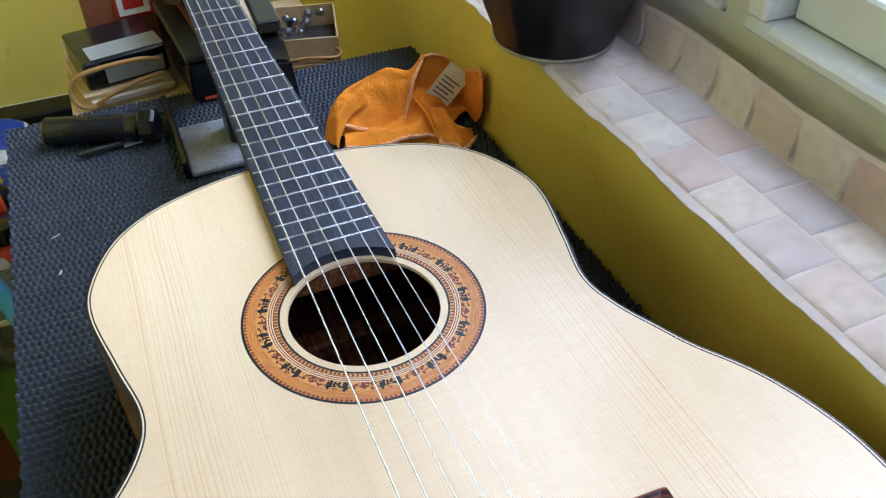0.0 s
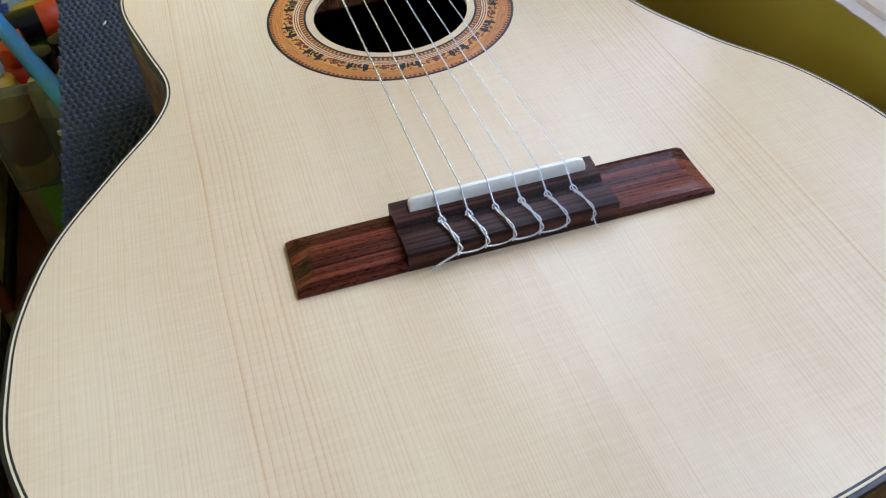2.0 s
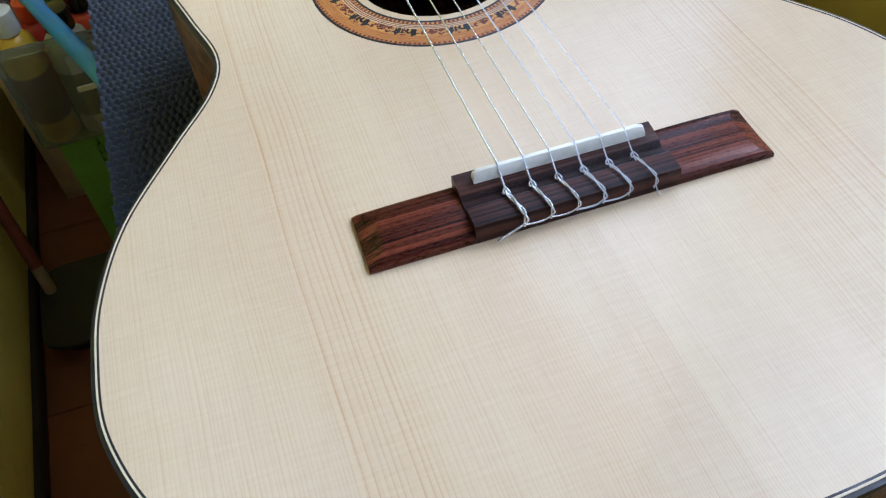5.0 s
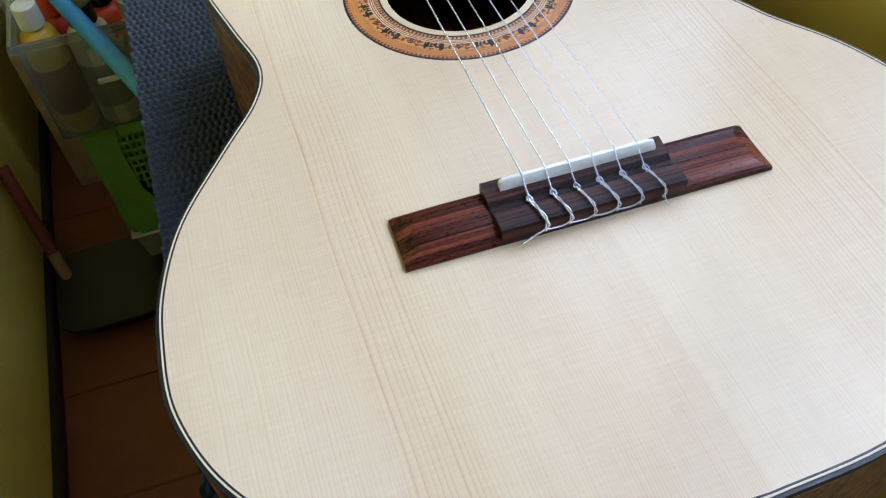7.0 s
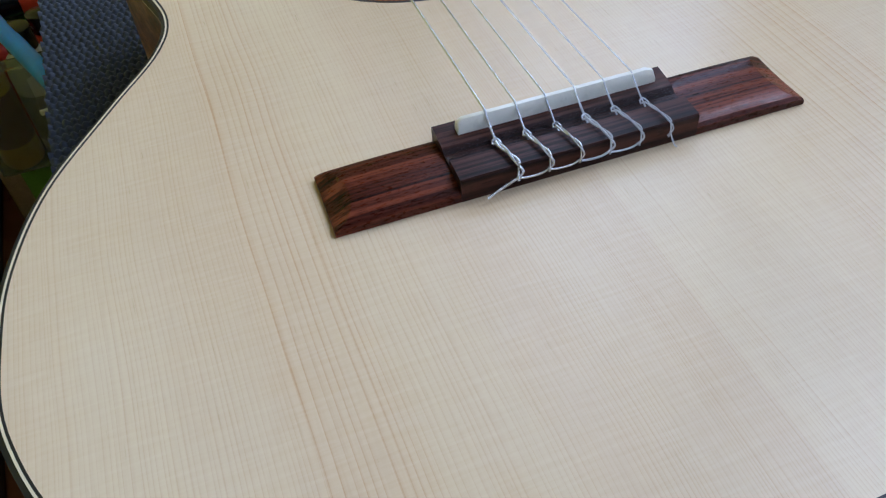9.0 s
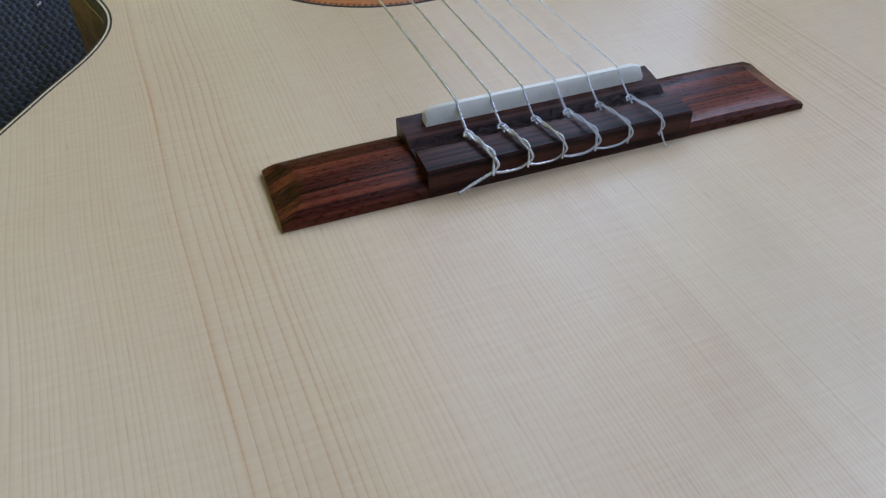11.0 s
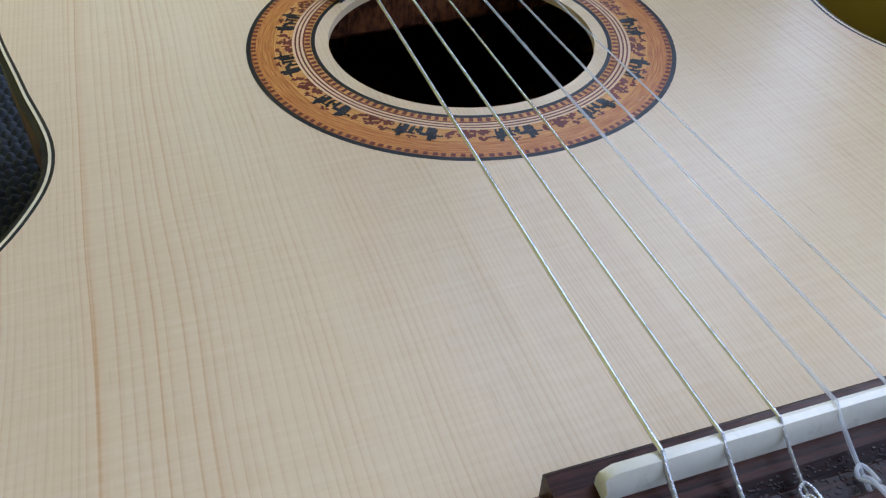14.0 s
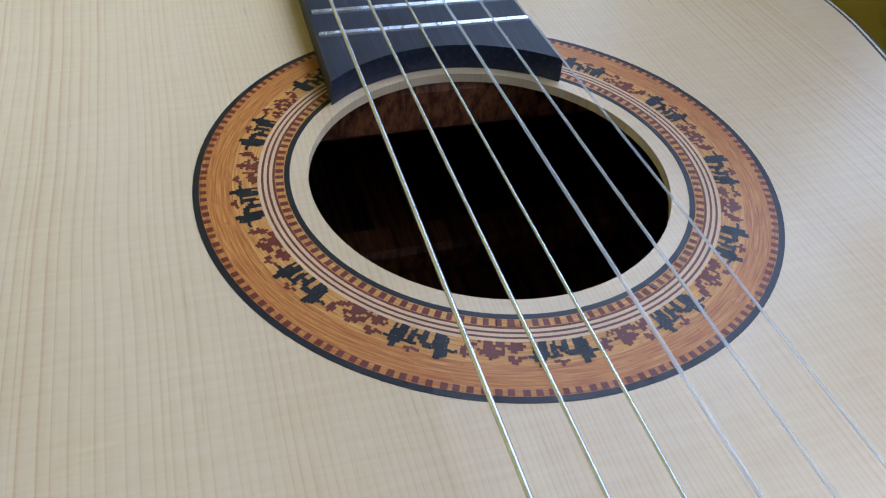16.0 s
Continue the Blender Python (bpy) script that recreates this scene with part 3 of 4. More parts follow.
for i in range(13):
    deg = -94.6 + i * 360 / 13
    if 62 < deg < 118:
        continue
    mid, period = radians(deg), 2 * math.pi / 13
    for key, m, name in (("k", "black_line", "motif"), ("r", "ros_red", "flame")):
        bm = bmesh.new()
        rng = random.Random(i * 7 + ord(key))
        h = 0.0062 / ROWS
        shift = [rng.uniform(-0.25, 0.25) for _ in range(COLS)]
        for r, line in enumerate(MOTIF):
            slip = rng.uniform(-0.2, 0.2)
            for c, ch in enumerate(line):
                if ch != key or rng.random() < (0.0 if key == "k" else 0.10):
                    continue
                a0 = mid + period * (c - 12.5 + slip) / COLS
                r0 = 0.0547 + (r + shift[c]) * h
                cell(bm, max(0.05465, r0), r0 + h * 1.03, a0, a0 + period / COLS * 1.03, E1 * (1.9 if key == "k" else 1.6))
        part(name, bm, M[m], rosette)

# fretboard, frets, neck
def fret_y(n):
    return 0.325 - 0.650 * (1 - 2 ** (-n / 12))


def board_w(y):
    return 0.0288 + (0.0222 - 0.0288) * y / 0.325


FB = ZT + 0.0072
bm = bmesh.new()
arc = []
R = 0.0462
for i in range(17):
    x = -0.0318 + 0.0636 * i / 16
    arc.append((x, HOLE.y + math.sqrt(R * R - x * x)))
pts = [(-board_w(0.325), 0.325)] + arc + [(board_w(0.325), 0.325)]
extrude_poly(bm, pts, ZT + 0.0001, FB)
fb = part("fretboard", bm, M["ebony"], guitar, "black ebony fretboard")
for n in range(1, 20):
    y = fret_y(n)
    w = board_w(y) - 0.0004
    bm = bmesh.new()
    prof = [(-0.0011, 0), (-0.0009, 0.0007), (0, 0.0011), (0.0009, 0.0007), (0.0011, 0)]
    va = [bm.verts.new((-w, y + a, FB - 0.0001 + b)) for a, b in prof]
    vb = [bm.verts.new((w, y + a, FB - 0.0001 + b)) for a, b in prof]
    for i in range(4):
        bm.faces.new((va[i], va[i + 1], vb[i + 1], vb[i]))
    bm.faces.new(va)
    bm.faces.new(vb)
    part("fret", bm, M["fret"], fb)
part("nut", boxed(-0.0222, 0.0222, 0.3253, 0.3305, FB - 0.006, FB + 0.002, 0.0008), M["bone"], guitar)
bm = bmesh.new()
secs = []
for y in (0.0005, 0.012, 0.03, 0.06, 0.2, 0.33):
    w = board_w(y) - 0.0003
    depth = 0.085 if y < 0.02 else (0.04 if y < 0.05 else 0.018)
    secs.append([bm.verts.new((w * math.cos(a), y, ZT - depth * math.sin(a) ** 0.8 if 0 < i < 12 else ZT)) for i, a in enumerate([math.pi * j / 12 for j in range(13)])])
for a, b in zip(secs, secs[1:]):
    for i in range(12):
        bm.faces.new((a[i], a[i + 1], b[i + 1], b[i]))
    bm.faces.new((a[12], a[0], b[0], b[12]))
bm.faces.new(secs[0])
bm.faces.new(secs[-1])
part("neck", bm, M["mahogany"], guitar, "", True)
bm = bmesh.new()
extrude_poly(bm, [(-0.0225, 0), (-0.036, 0.03), (-0.034, 0.19), (0.034, 0.19), (0.036, 0.03), (0.0225, 0)], -0.018, 0)
bmesh.ops.transform(bm, matrix=pose(0, 0.331, FB - 0.004, -12), verts=bm.verts)
part("headstock", bm, M["rose_dark"], guitar)
for sx in (-1, 1):
    for k in range(3):
        bm = bmesh.new()
        lathe(bm, [(0.004, 0), (0.006, 0.003), (0.006, 0.012), (0.004, 0.015)], 12, pose(sx * 0.037, 0.38 + k * 0.045, FB - 0.025 - k * 0.0095, 0, 90 * sx, 0))
        part("tuning_knob", bm, M["bone"], guitar, "", True)

# bridge
BR = part("bridge", boxed(-0.085, 0.085, -0.0145, 0.0145, 0.00005, 0.0006), M["rose"], guitar, "striped brown rosewood tie bridge")
BR.matrix_basis = pose(-0.0023, -0.3457, ZT, 0, 0, -1.2) @ Matrix.Diagonal((1, 1.03, 1, 1))
X0, X1, B0, B1 = -0.0893, 0.0893, -0.0450, 0.0445


def wing(xa, xb, end):
    """A bridge wing: arched top and a carved facet at its outer end."""
    bm = bmesh.new()
    nx, ny = 64, 24
    g = []
    for i in range(nx + 1):
        x = xa + (xb - xa) * i / nx
        d = abs(x - end)
        row = []
        for j in range(ny + 1):
            y = -0.0148 + 0.0296 * j / ny
            q = y / 0.0148
            arch = 0.0060 - 0.0006 * q * q - 0.0016 * q ** 4 - 0.8 * max(0.0, 0.03 - d) ** 2
            cut = 0.0016 + d * 0.46 + 0.0006 * q * q
            z = min(arch, cut)
            if abs(q) > 0.93:
                z -= 0.0006
            row.append(bm.verts.new((x, y, max(0.0012, z))))
        g.append(row)
    for a, b in zip(g, g[1:]):
        for j in range(ny):
            bm.faces.new((a[j], a[j + 1], b[j + 1], b[j]))
    rim = [g[0][j] for j in range(ny + 1)] + [g[i][ny] for i in range(1, nx + 1)] + [g[nx][j] for j in range(ny - 1, -1, -1)] + [g[i][0] for i in range(nx - 1, 0, -1)]
    low = [bm.verts.new((v.co.x, v.co.y, 0.00002)) for v in rim]
    n = len(rim)
    for i in range(n):
        bm.faces.new((rim[i], rim[(i + 1) % n], low[(i + 1) % n], low[i]))
    bm.faces.new(low)
    return bm


part("wing", wing(X0, B0 - 0.0001, X0), M["rose"], BR)
part("wing", wing(B1 + 0.0001, X1, X1), M["rose"], BR)
# centre: saddle bed, rough channel, tie block
bm = bmesh.new()
side = [(-0.0149, 0.0), (-0.0149, 0.0086), (-0.0143, 0.0095), (-0.0045, 0.0099), (-0.0040, 0.0094), (-0.0040, 0.0070), (0.0012, 0.0070), (0.0040, 0.0088), (0.0074, 0.0096), (0.0142, 0.0104), (0.0149, 0.0098), (0.0149, 0.0)]
va = [bm.verts.new((B0, y, z)) for y, z in side]
vb = [bm.verts.new((B1, y, z)) for y, z in side]
n = len(side)
for i in range(n):
    bm.faces.new((va[i], va[(i + 1) % n], vb[(i + 1) % n], vb[i]))
bm.faces.new(va)
bm.faces.new(vb)
part("tie_block", bm, M["rose_dark"], BR, "dark rosewood tie block with a rough channel")
# torn grain in the channel
bm = bmesh.new()
rng = random.Random(4)
for i in range(900):
    x = rng.uniform(B0 + 0.001, B1 - 0.001)
    y = rng.uniform(-0.0036, 0.0036)
    z = 0.007 + max(0, (y - 0.0012)) * 0.65
    w = rng.uniform(0.00012, 0.0004)
    box(bm, x - w, x + w, y - 0.0002, y + 0.0002, z - 0.0002, z + rng.uniform(0.00005, 0.0002))
tagged(part("torn_grain", bm, M["rose_dark"], BR), kind="stuff")
# saddle
bm = bmesh.new()
sec = [(-0.0019, 0.0085), (-0.0019, 0.0130), (-0.0007, 0.0151), (0.0006, 0.0153), (0.0015, 0.0146), (0.0015, 0.0085)]
prev = None
for x, f in ((-0.0376, 0.0), (-0.0372, 0.5), (-0.0352, 1.0), (-0.02, 1.0), (0.0, 1.0), (0.02, 1.0), (0.036, 1.0), (0.0388, 0.6), (0.0394, 0.0)):
    cur = [bm.verts.new((x, 0.0092 + y, 0.0085 + (z - 0.0085) * (0.6 + 0.4 * f))) for y, z in sec]
    if prev:
        for i in range(len(sec)):
            bm.faces.new((prev[i], prev[(i + 1) % len(sec)], cur[(i + 1) % len(sec)], cur[i]))
    else:
        bm.faces.new(cur)
    prev = cur
bm.faces.new(prev)
part("saddle", bm, M["bone"], BR, "white bone saddle", True)

# strings with their knots
BM = BR.matrix_basis
WIDTH = [0.00052, 0.00043, 0.00036, 0.00043, 0.00036, 0.00031]
for i in range(6):
    x = -0.0290 + 0.0114 * i
    wd = WIDTH[i]
    m = M["wound"] if i < 3 else M["nylon"]
    xb = x + 0.0023
    bp = lambda dx, y, z: BM @ Vector((xb + dx, y, z))
    sad = bp(0, 0.0097, 0.01525 + wd)
    nut = Vector((-0.0205 + 0.0082 * i, 0.328, FB + 0.002 + wd))
    bm = bmesh.new()
    tube(bm, [sad + (nut - sad) * (k / 6) for k in range(7)], wd, 10)
    st = part("string", bm, m, guitar, "silver wound bass string" if i < 3 else "clear nylon treble string", True)
    bm = bmesh.new()
    turns = (lambda t: 1.0 + 0.11 * math.sin(t * 420)) if i < 3 else None
    fine = 30 if i < 3 else 10
    tube(bm, smooth_path([sad, bp(0, 0.0075, 0.0138), bp(0.0001, 0.0036, 0.0110), bp(0.0002, 0.0, 0.0088), bp(0.0003, -0.0044, 0.0066)], fine), wd, 8, turns)
    # loop over the tie block, two strands twisted, opening into an eye behind it
    path = smooth_path([bp(-0.0010, -0.0014, 0.0092), bp(-0.0008, -0.0034, 0.0107), bp(0.0001, -0.0066, 0.0110), bp(0.0012, -0.0108, 0.0110), bp(0.0022, -0.0150, 0.0104), bp(0.0025, -0.0165, 0.0078), bp(0.0016, -0.0162, 0.0046)], fine)
    for sgn in (0, 1):
        strand = []
        for q, p in enumerate(path):
            f = q / (len(path) - 1)
            a = f * 2 * math.pi * 1.75 + sgn * math.pi
            amp = wd * (0.85 + 0.9 * max(0.0, f - 0.55))
            d = Vector((math.cos(a) * amp * 1.35, 0, math.sin(a) * amp * 0.9 + wd * 0.5))
            if f > 0.7:
                d = Vector((math.cos(a) * amp * 1.35, math.sin(a) * amp, 0))
            strand.append(p + d)
        tube(bm, strand, wd * 0.92, 8, turns)
    # bight that holds the string in the channel
    tube(bm, smooth_path([bp(-0.0012, -0.0012, 0.0088), bp(-0.0010, 0.0000, 0.0094), bp(0.0004, 0.0006, 0.0096), bp(0.0011, -0.0010, 0.0096), bp(0.0006, -0.0034, 0.0104)], fine), wd * 0.92, 8, turns)
    if i == 5:
        tube(bm, smooth_path([bp(0.0024, -0.0160, 0.006), bp(0.0030, -0.0168, 0.0035), bp(0.0038, -0.0175, 0.0012), bp(0.0046, -0.0182, 0.0004)], 6), wd, 6)
    elif i == 0:
        tube(bm, smooth_path([bp(0.0028, -0.0162, 0.0062), bp(0.0, -0.0168, 0.0052), bp(-0.006, -0.0178, 0.0036), bp(-0.0105, -0.0188, 0.0022)], fine), wd, 8, turns)
    else:
        tube(bm, smooth_path([bp(0.0028, -0.0160, 0.0062), bp(-0.001, -0.0164, 0.0046), bp(-0.006, -0.0163, 0.0044), bp(-0.0095, -0.0168, 0.0056)], fine), wd, 8, turns)
    part("knot", bm, m, st, "", True)
    # No hole is cut: a black disc paints the dark of the recess
    bm = bmesh.new()
    lathe(bm, [(0.0009, 0), (0.0009, 0.0006)], 12, BM @ pose(xb + 0.0016, -0.0148, 0.0042, 90))
    part("hole_shade_disc", bm, M["black_line"], BR)

# ---------------------------------------------------------------- sill, sheet, pot
SY0, SY1, SHEET_U = -1.1, 0.9, 0.330
sheet_mat = simple("vinyl_sheet", "CFC2BA", 0.5, var=0.1, scale=40, bump=0.2)


def sheet_at(u, y):
    """A point of the sheet: u runs from the front edge across the sill and up the curled back edge."""
    z = SILL_Z + 0.0022 + 0.0012 * noise.noise((u * 25, y * 9, 1.0))
    x = u
    if u < 0.222:
        z -= ((0.222 - u) / 0.014) ** 2 * 0.004
    if u > 0.289:
        crease = abs(noise.noise((1.5, y * 8, 2.0)))
        rad, steep = 0.006 + 0.005 * crease, 1.68 - 0.35 * crease
        a = min((u - 0.289) / rad, steep)
        rest = max(0.0, u - 0.289 - rad * steep)
        x = 0.289 + rad * math.sin(a) + rest * math.cos(steep)
        z += rad * (1 - math.cos(a)) + rest * math.sin(steep) + 0.0015 * noise.noise((u * 60, y * 30, 6.0)) * min(1, a)
    return Vector((x, y, z))


def front_x(y):
    return 0.2085 + 0.0035 * noise.noise((y * 14, 5.0, 0)) + 0.0015 * noise.noise((y * 60, 8.0, 0))


bm = bmesh.new()
rows = []
NYS, NXS = 260, 34
for i in range(NYS + 1):
    y = SY0 + (SY1 - SY0) * i / NYS
    fx = front_x(y)
    rows.append([bm.verts.new(sheet_at(fx + (SHEET_U - fx) * j / NXS, y)) for j in range(NXS + 1)])
for a, b in zip(rows, rows[1:]):
    for j in range(NXS):
        bm.faces.new((a[j], a[j + 1], b[j + 1], b[j]))
low = bmesh.ops.extrude_face_region(bm, geom=bm.faces[:])
for v in [g for g in low["geom"] if isinstance(g, bmesh.types.BMVert)]:
    v.co.z -= 0.0009
sill_sheet = thing("sill_covering", bm, sheet_mat, "pale pinkish brick-patterned vinyl sheet curling up on the sill", "sill covering", smooth=True)


def tile_material():
    k = Nodes("embossed_brick")
    oi = k.t.nodes.new("ShaderNodeObjectInfo")
    base = k.ramp(oi.outputs["Random"], [(0.0, rgb("C2B5B0")), (0.3, rgb("D6C8B4")), (0.55, rgb("C4ACA2")), (0.8, rgb("DACFC0")), (1.0, rgb("BAB0B0"))])
    v = k.coord()
    n = k.noise(v, 90.0, 5)
    col = k.mix(k.ramp(n, [(0.45, 0.0), (0.7, 0.4)]), base, rgb("A99A90"))
    sm = k.noise(v, 14.0, 3)
    col = k.mix(k.ramp(sm, [(0.5, 0.0), (0.75, 0.35)]), col, rgb("B7A79B"))
    k.bump(n, 0.3, 0.001)
    return k.out(col, 0.5, 0.0, 0.4)


M["tile"] = tile_material()
TW, TL = 0.0378, 0.0440
for r in range(3):
    for c in range(21):
        x0 = 0.2135 + r * TW
        y0 = -0.52 + c * TL + (r % 2) * TL / 2
        bm = bmesh.new()
        w, l = min(TW, SHEET_U - 0.001 - x0) - 0.0012, TL - 0.0014
        g = []
        rng = random.Random(r * 40 + c)
        for i in range(7):
            g.append([])
            for j in range(5):
                edge = i in (0, 6) or j in (0, 4)
                px, py = x0 + w * j / 4, y0 + l * i / 6
                tiltz = 0.0014 * (0.5 - i / 6) + 0.0006 * (0.5 - j / 4)
                g[-1].append(bm.verts.new((px, py, 0.0001 if edge else 0.0011 + tiltz)))
        # pull the ring next to the edge outward so the tile has a steep rounded rim
        for i in range(7):
            for j in range(5):
                v = g[i][j]
                if 0 < i < 6 and 0 < j < 4:
                    if j == 1: v.co.x = x0 + w * 0.06
                    if j == 3: v.co.x = x0 + w * 0.94
                    if i == 1: v.co.y = y0 + l * 0.04
                    if i == 5: v.co.y = y0 + l * 0.96
        for v in bm.verts:
            up = (sheet_at(v.co.x + 0.001, v.co.y) - sheet_at(v.co.x, v.co.y)).cross(Vector((0, 1, 0))).normalized()
            v.co = sheet_at(v.co.x, v.co.y) + up * v.co.z
        for a, b in zip(g, g[1:]):
            for j in range(4):
                bm.faces.new((a[j], a[j + 1], b[j + 1], b[j]))
        part("brick", bm, M["tile"], sill_sheet, "", True)

PX, PY = 0.239, 0.053
pot = root("flower_pot", "black ribbed plastic flower pot with a limescale rim on the sill", "flower pot", at=(PX, PY, SILL_Z + 0.0036))
bm = bmesh.new()
rib = lambda a, i: 1 + (0.018 * max(0, math.cos(a * 12)) ** 3 if 2 < i < 8 else 0)
lathe(bm, [(0.044, 0.0), (0.048, 0.0015), (0.0495, 0.006), (0.0505, 0.012), (0.0575, 0.03), (0.0650, 0.055), (0.0715, 0.085), (0.0755, 0.112), (0.0770, 0.114), (0.0775, 0.120), (0.0770, 0.138), (0.0730, 0.138), (0.070, 0.118), (0.045, 0.114)], 96, None, rib)
part("pot_body", bm, M["pot"], pot, "", True)
bm = bmesh.new()
lathe(bm, [(0.0440, 0.0002), (0.0490, 0.0006), (0.0500, 0.0020), (0.0496, 0.0036)], 72, None, lambda a, i: 1 + 0.006 * noise.noise((a * 6, i, 2)))
part("lime_crust", bm, M["lime"], pot, "chalky lime deposit", True)

# ---------------------------------------------------------------- orange cloth
def make_cloth():
    e = root("cleaning_cloth", "crumpled orange cleaning cloth with a stitched hem and white label", "cloth")
    cx, cy = 0.142, 0.158

    def surf(r, a):
        R = 0.064 + 0.010 * math.sin(2 * a + 0.6) + 0.010 * math.sin(5 * a + 1.0) + 0.004 * math.sin(9 * a)
        x = cx + R * r * math.cos(a) * 1.02
        y = cy + R * r * math.sin(a) * 0.92
        fold = abs(math.sin(1.7 * a + 5 * r + 1.4 * noise.noise((x * 12, y * 12, 2)))) ** 0.7
        fold2 = 1 - abs(noise.noise((x * 17 + 3, y * 14, 9.0))) * 2.2
        fold3 = 1 - abs(noise.noise((x * 48 + 1, y * 44, 5.0))) * 1.6
        h = (1 - r ** 3.2) * (0.004 + 0.004 * fold + 0.004 * fold2 + 0.0015 * fold3) * (1 - 0.45 * min(1, max(0, (x - 0.145) / 0.05))) + 0.010 * math.sin(a * 3 + 0.5) * r * (1 - r)
        return Vector((x, y, MAT_Z + 0.002 + max(0.0015, h)))

    bm = bmesh.new()
    nr, na = 34, 120
    c0 = bm.verts.new(surf(0, 0))
    prev = None
    for i in range(1, nr + 1):
        cur = [bm.verts.new(surf(i / nr, 2 * math.pi * j / na)) for j in range(na)]
        for j in range(na):
            if prev:
                bm.faces.new((prev[j], prev[(j + 1) % na], cur[(j + 1) % na], cur[j]))
            else:
                bm.faces.new((c0, cur[j], cur[(j + 1) % na]))
        prev = cur
    bm.faces.new(list(reversed(prev)))
    part("cloth_body", bm, M["orange"], e, "", True)
    # folded layers lying over one another, each with its stitched edge
    def layer(name, back, front, bulge, hem, seed):
        ca, cb = smooth_path(back, 40 // (len(back) - 1)), smooth_path(front, 40 // (len(front) - 1))
        n = min(len(ca), len(cb))
        bm = bmesh.new()
        rows_l = []
        for i in range(n):
            a, b = ca[i], cb[i]
            row = []
            for j in range(15):
                t = j / 14
                p = a.lerp(b, t)
                w = math.sin(math.pi * t)
                p.z += bulge * w + 0.0065 * w * noise.noise((p.x * 55 + seed, p.y * 35, t * 2)) + 0.0012 * noise.noise((p.x * 140, p.y * 140, seed))
                p.y -= 0.004 * w * noise.noise((p.x * 70, seed, t * 3))
                row.append(bm.verts.new(p))
            rows_l.append(row)
        for p, q in zip(rows_l, rows_l[1:]):
            for j in range(14):
                bm.faces.new((p[j], p[j + 1], q[j + 1], q[j]))
        edge = [v.co.copy() for v in [r[-1 if hem == 1 else 0] for r in rows_l]]
        ex = bmesh.ops.extrude_face_region(bm, geom=bm.faces[:])
        for v in [g for g in ex["geom"] if isinstance(g, bmesh.types.BMVert)]:
            v.co += Vector((0.0004, 0.0014, -0.0014))
        sheet = part(name, bm, M["orange"], e, "", True)
        if hem:
            bm = bmesh.new()
            rng = random.Random(seed)
            tube(bm, [p + Vector((0, -0.0003, 0.0004 + rng.uniform(-0.0004, 0.0004))) for p in edge], 0.0021, 8, lambda t: 0.9 + 0.25 * math.sin(t * 140))
            part("hem", bm, M["orange_seam"], sheet, "pale orange stitched hem", True)

    layer("fold", [(0.074, 0.165, 0.794), (0.091, 0.169, 0.807), (0.111, 0.173, 0.812), (0.137, 0.177, 0.816), (0.163, 0.181, 0.804), (0.175, 0.185, 0.813)], [(0.075, 0.125, 0.798), (0.099, 0.136, 0.781), (0.133, 0.144, 0.77), (0.147, 0.157, 0.783), (0.158, 0.167, 0.803), (0.173, 0.178, 0.817)], 0.006, 1, 3)
    layer("fold", [(0.056, 0.13, 0.781), (0.067, 0.14, 0.805), (0.083, 0.15, 0.816), (0.105, 0.16, 0.819)], [(0.063, 0.105, 0.79), (0.073, 0.12, 0.798), (0.087, 0.135, 0.802), (0.106, 0.15, 0.801)], 0.005, 0, 4)
    layer("fold", [(0.08, 0.138, 0.787), (0.109, 0.145, 0.776), (0.136, 0.147, 0.77), (0.149, 0.158, 0.784), (0.161, 0.165, 0.799)], [(0.07, 0.108, 0.786), (0.097, 0.111, 0.777), (0.126, 0.113, 0.778), (0.157, 0.115, 0.772), (0.159, 0.103, 0.77)], 0.006, 1, 5)
    layer("flap", [(0.162, 0.18, 0.797), (0.175, 0.182, 0.816), (0.198, 0.184, 0.81), (0.206, 0.171, 0.8), (0.206, 0.127, 0.823), (0.206, 0.116, 0.821)], [(0.151, 0.15, 0.79), (0.169, 0.153, 0.777), (0.187, 0.156, 0.771), (0.203, 0.159, 0.77), (0.206, 0.13, 0.766), (0.206, 0.115, 0.787)], -0.006, 2, 6)
    layer("corner", [(0.151, 0.155, 0.794), (0.169, 0.154, 0.778), (0.182, 0.152, 0.776), (0.184, 0.137, 0.77), (0.206, 0.147, 0.744)], [(0.158, 0.103, 0.77), (0.162, 0.099, 0.77), (0.169, 0.094, 0.77), (0.174, 0.085, 0.77), (0.206, 0.123, 0.756)], 0.004, 1, 7)
    # label
    lab = boxed(-0.0125, 0.0125, -0.019, 0.019, 0, 0.0004)
    lm = Matrix(((0.683, 0.656, -0.321, 0.1915), (-0.368, -0.071, -0.927, 0.1605), (-0.631, 0.752, 0.193, 0.7940), (0, 0, 0, 1)))
    bmesh.ops.transform(lab, matrix=lm, verts=lab.verts)
    lb = part("label", lab, M["label"], e, "white fabric care label")
    for k in range(5):
        b = boxed(-0.009, 0.009 - 0.003 * (k % 2), -0.014 + k * 0.0045, -0.0125 + k * 0.0045, 0.0005, 0.0006)
        bmesh.ops.transform(b, matrix=lm, verts=b.verts)
        part("print_bar", b, M["ink"], lb)


make_cloth()

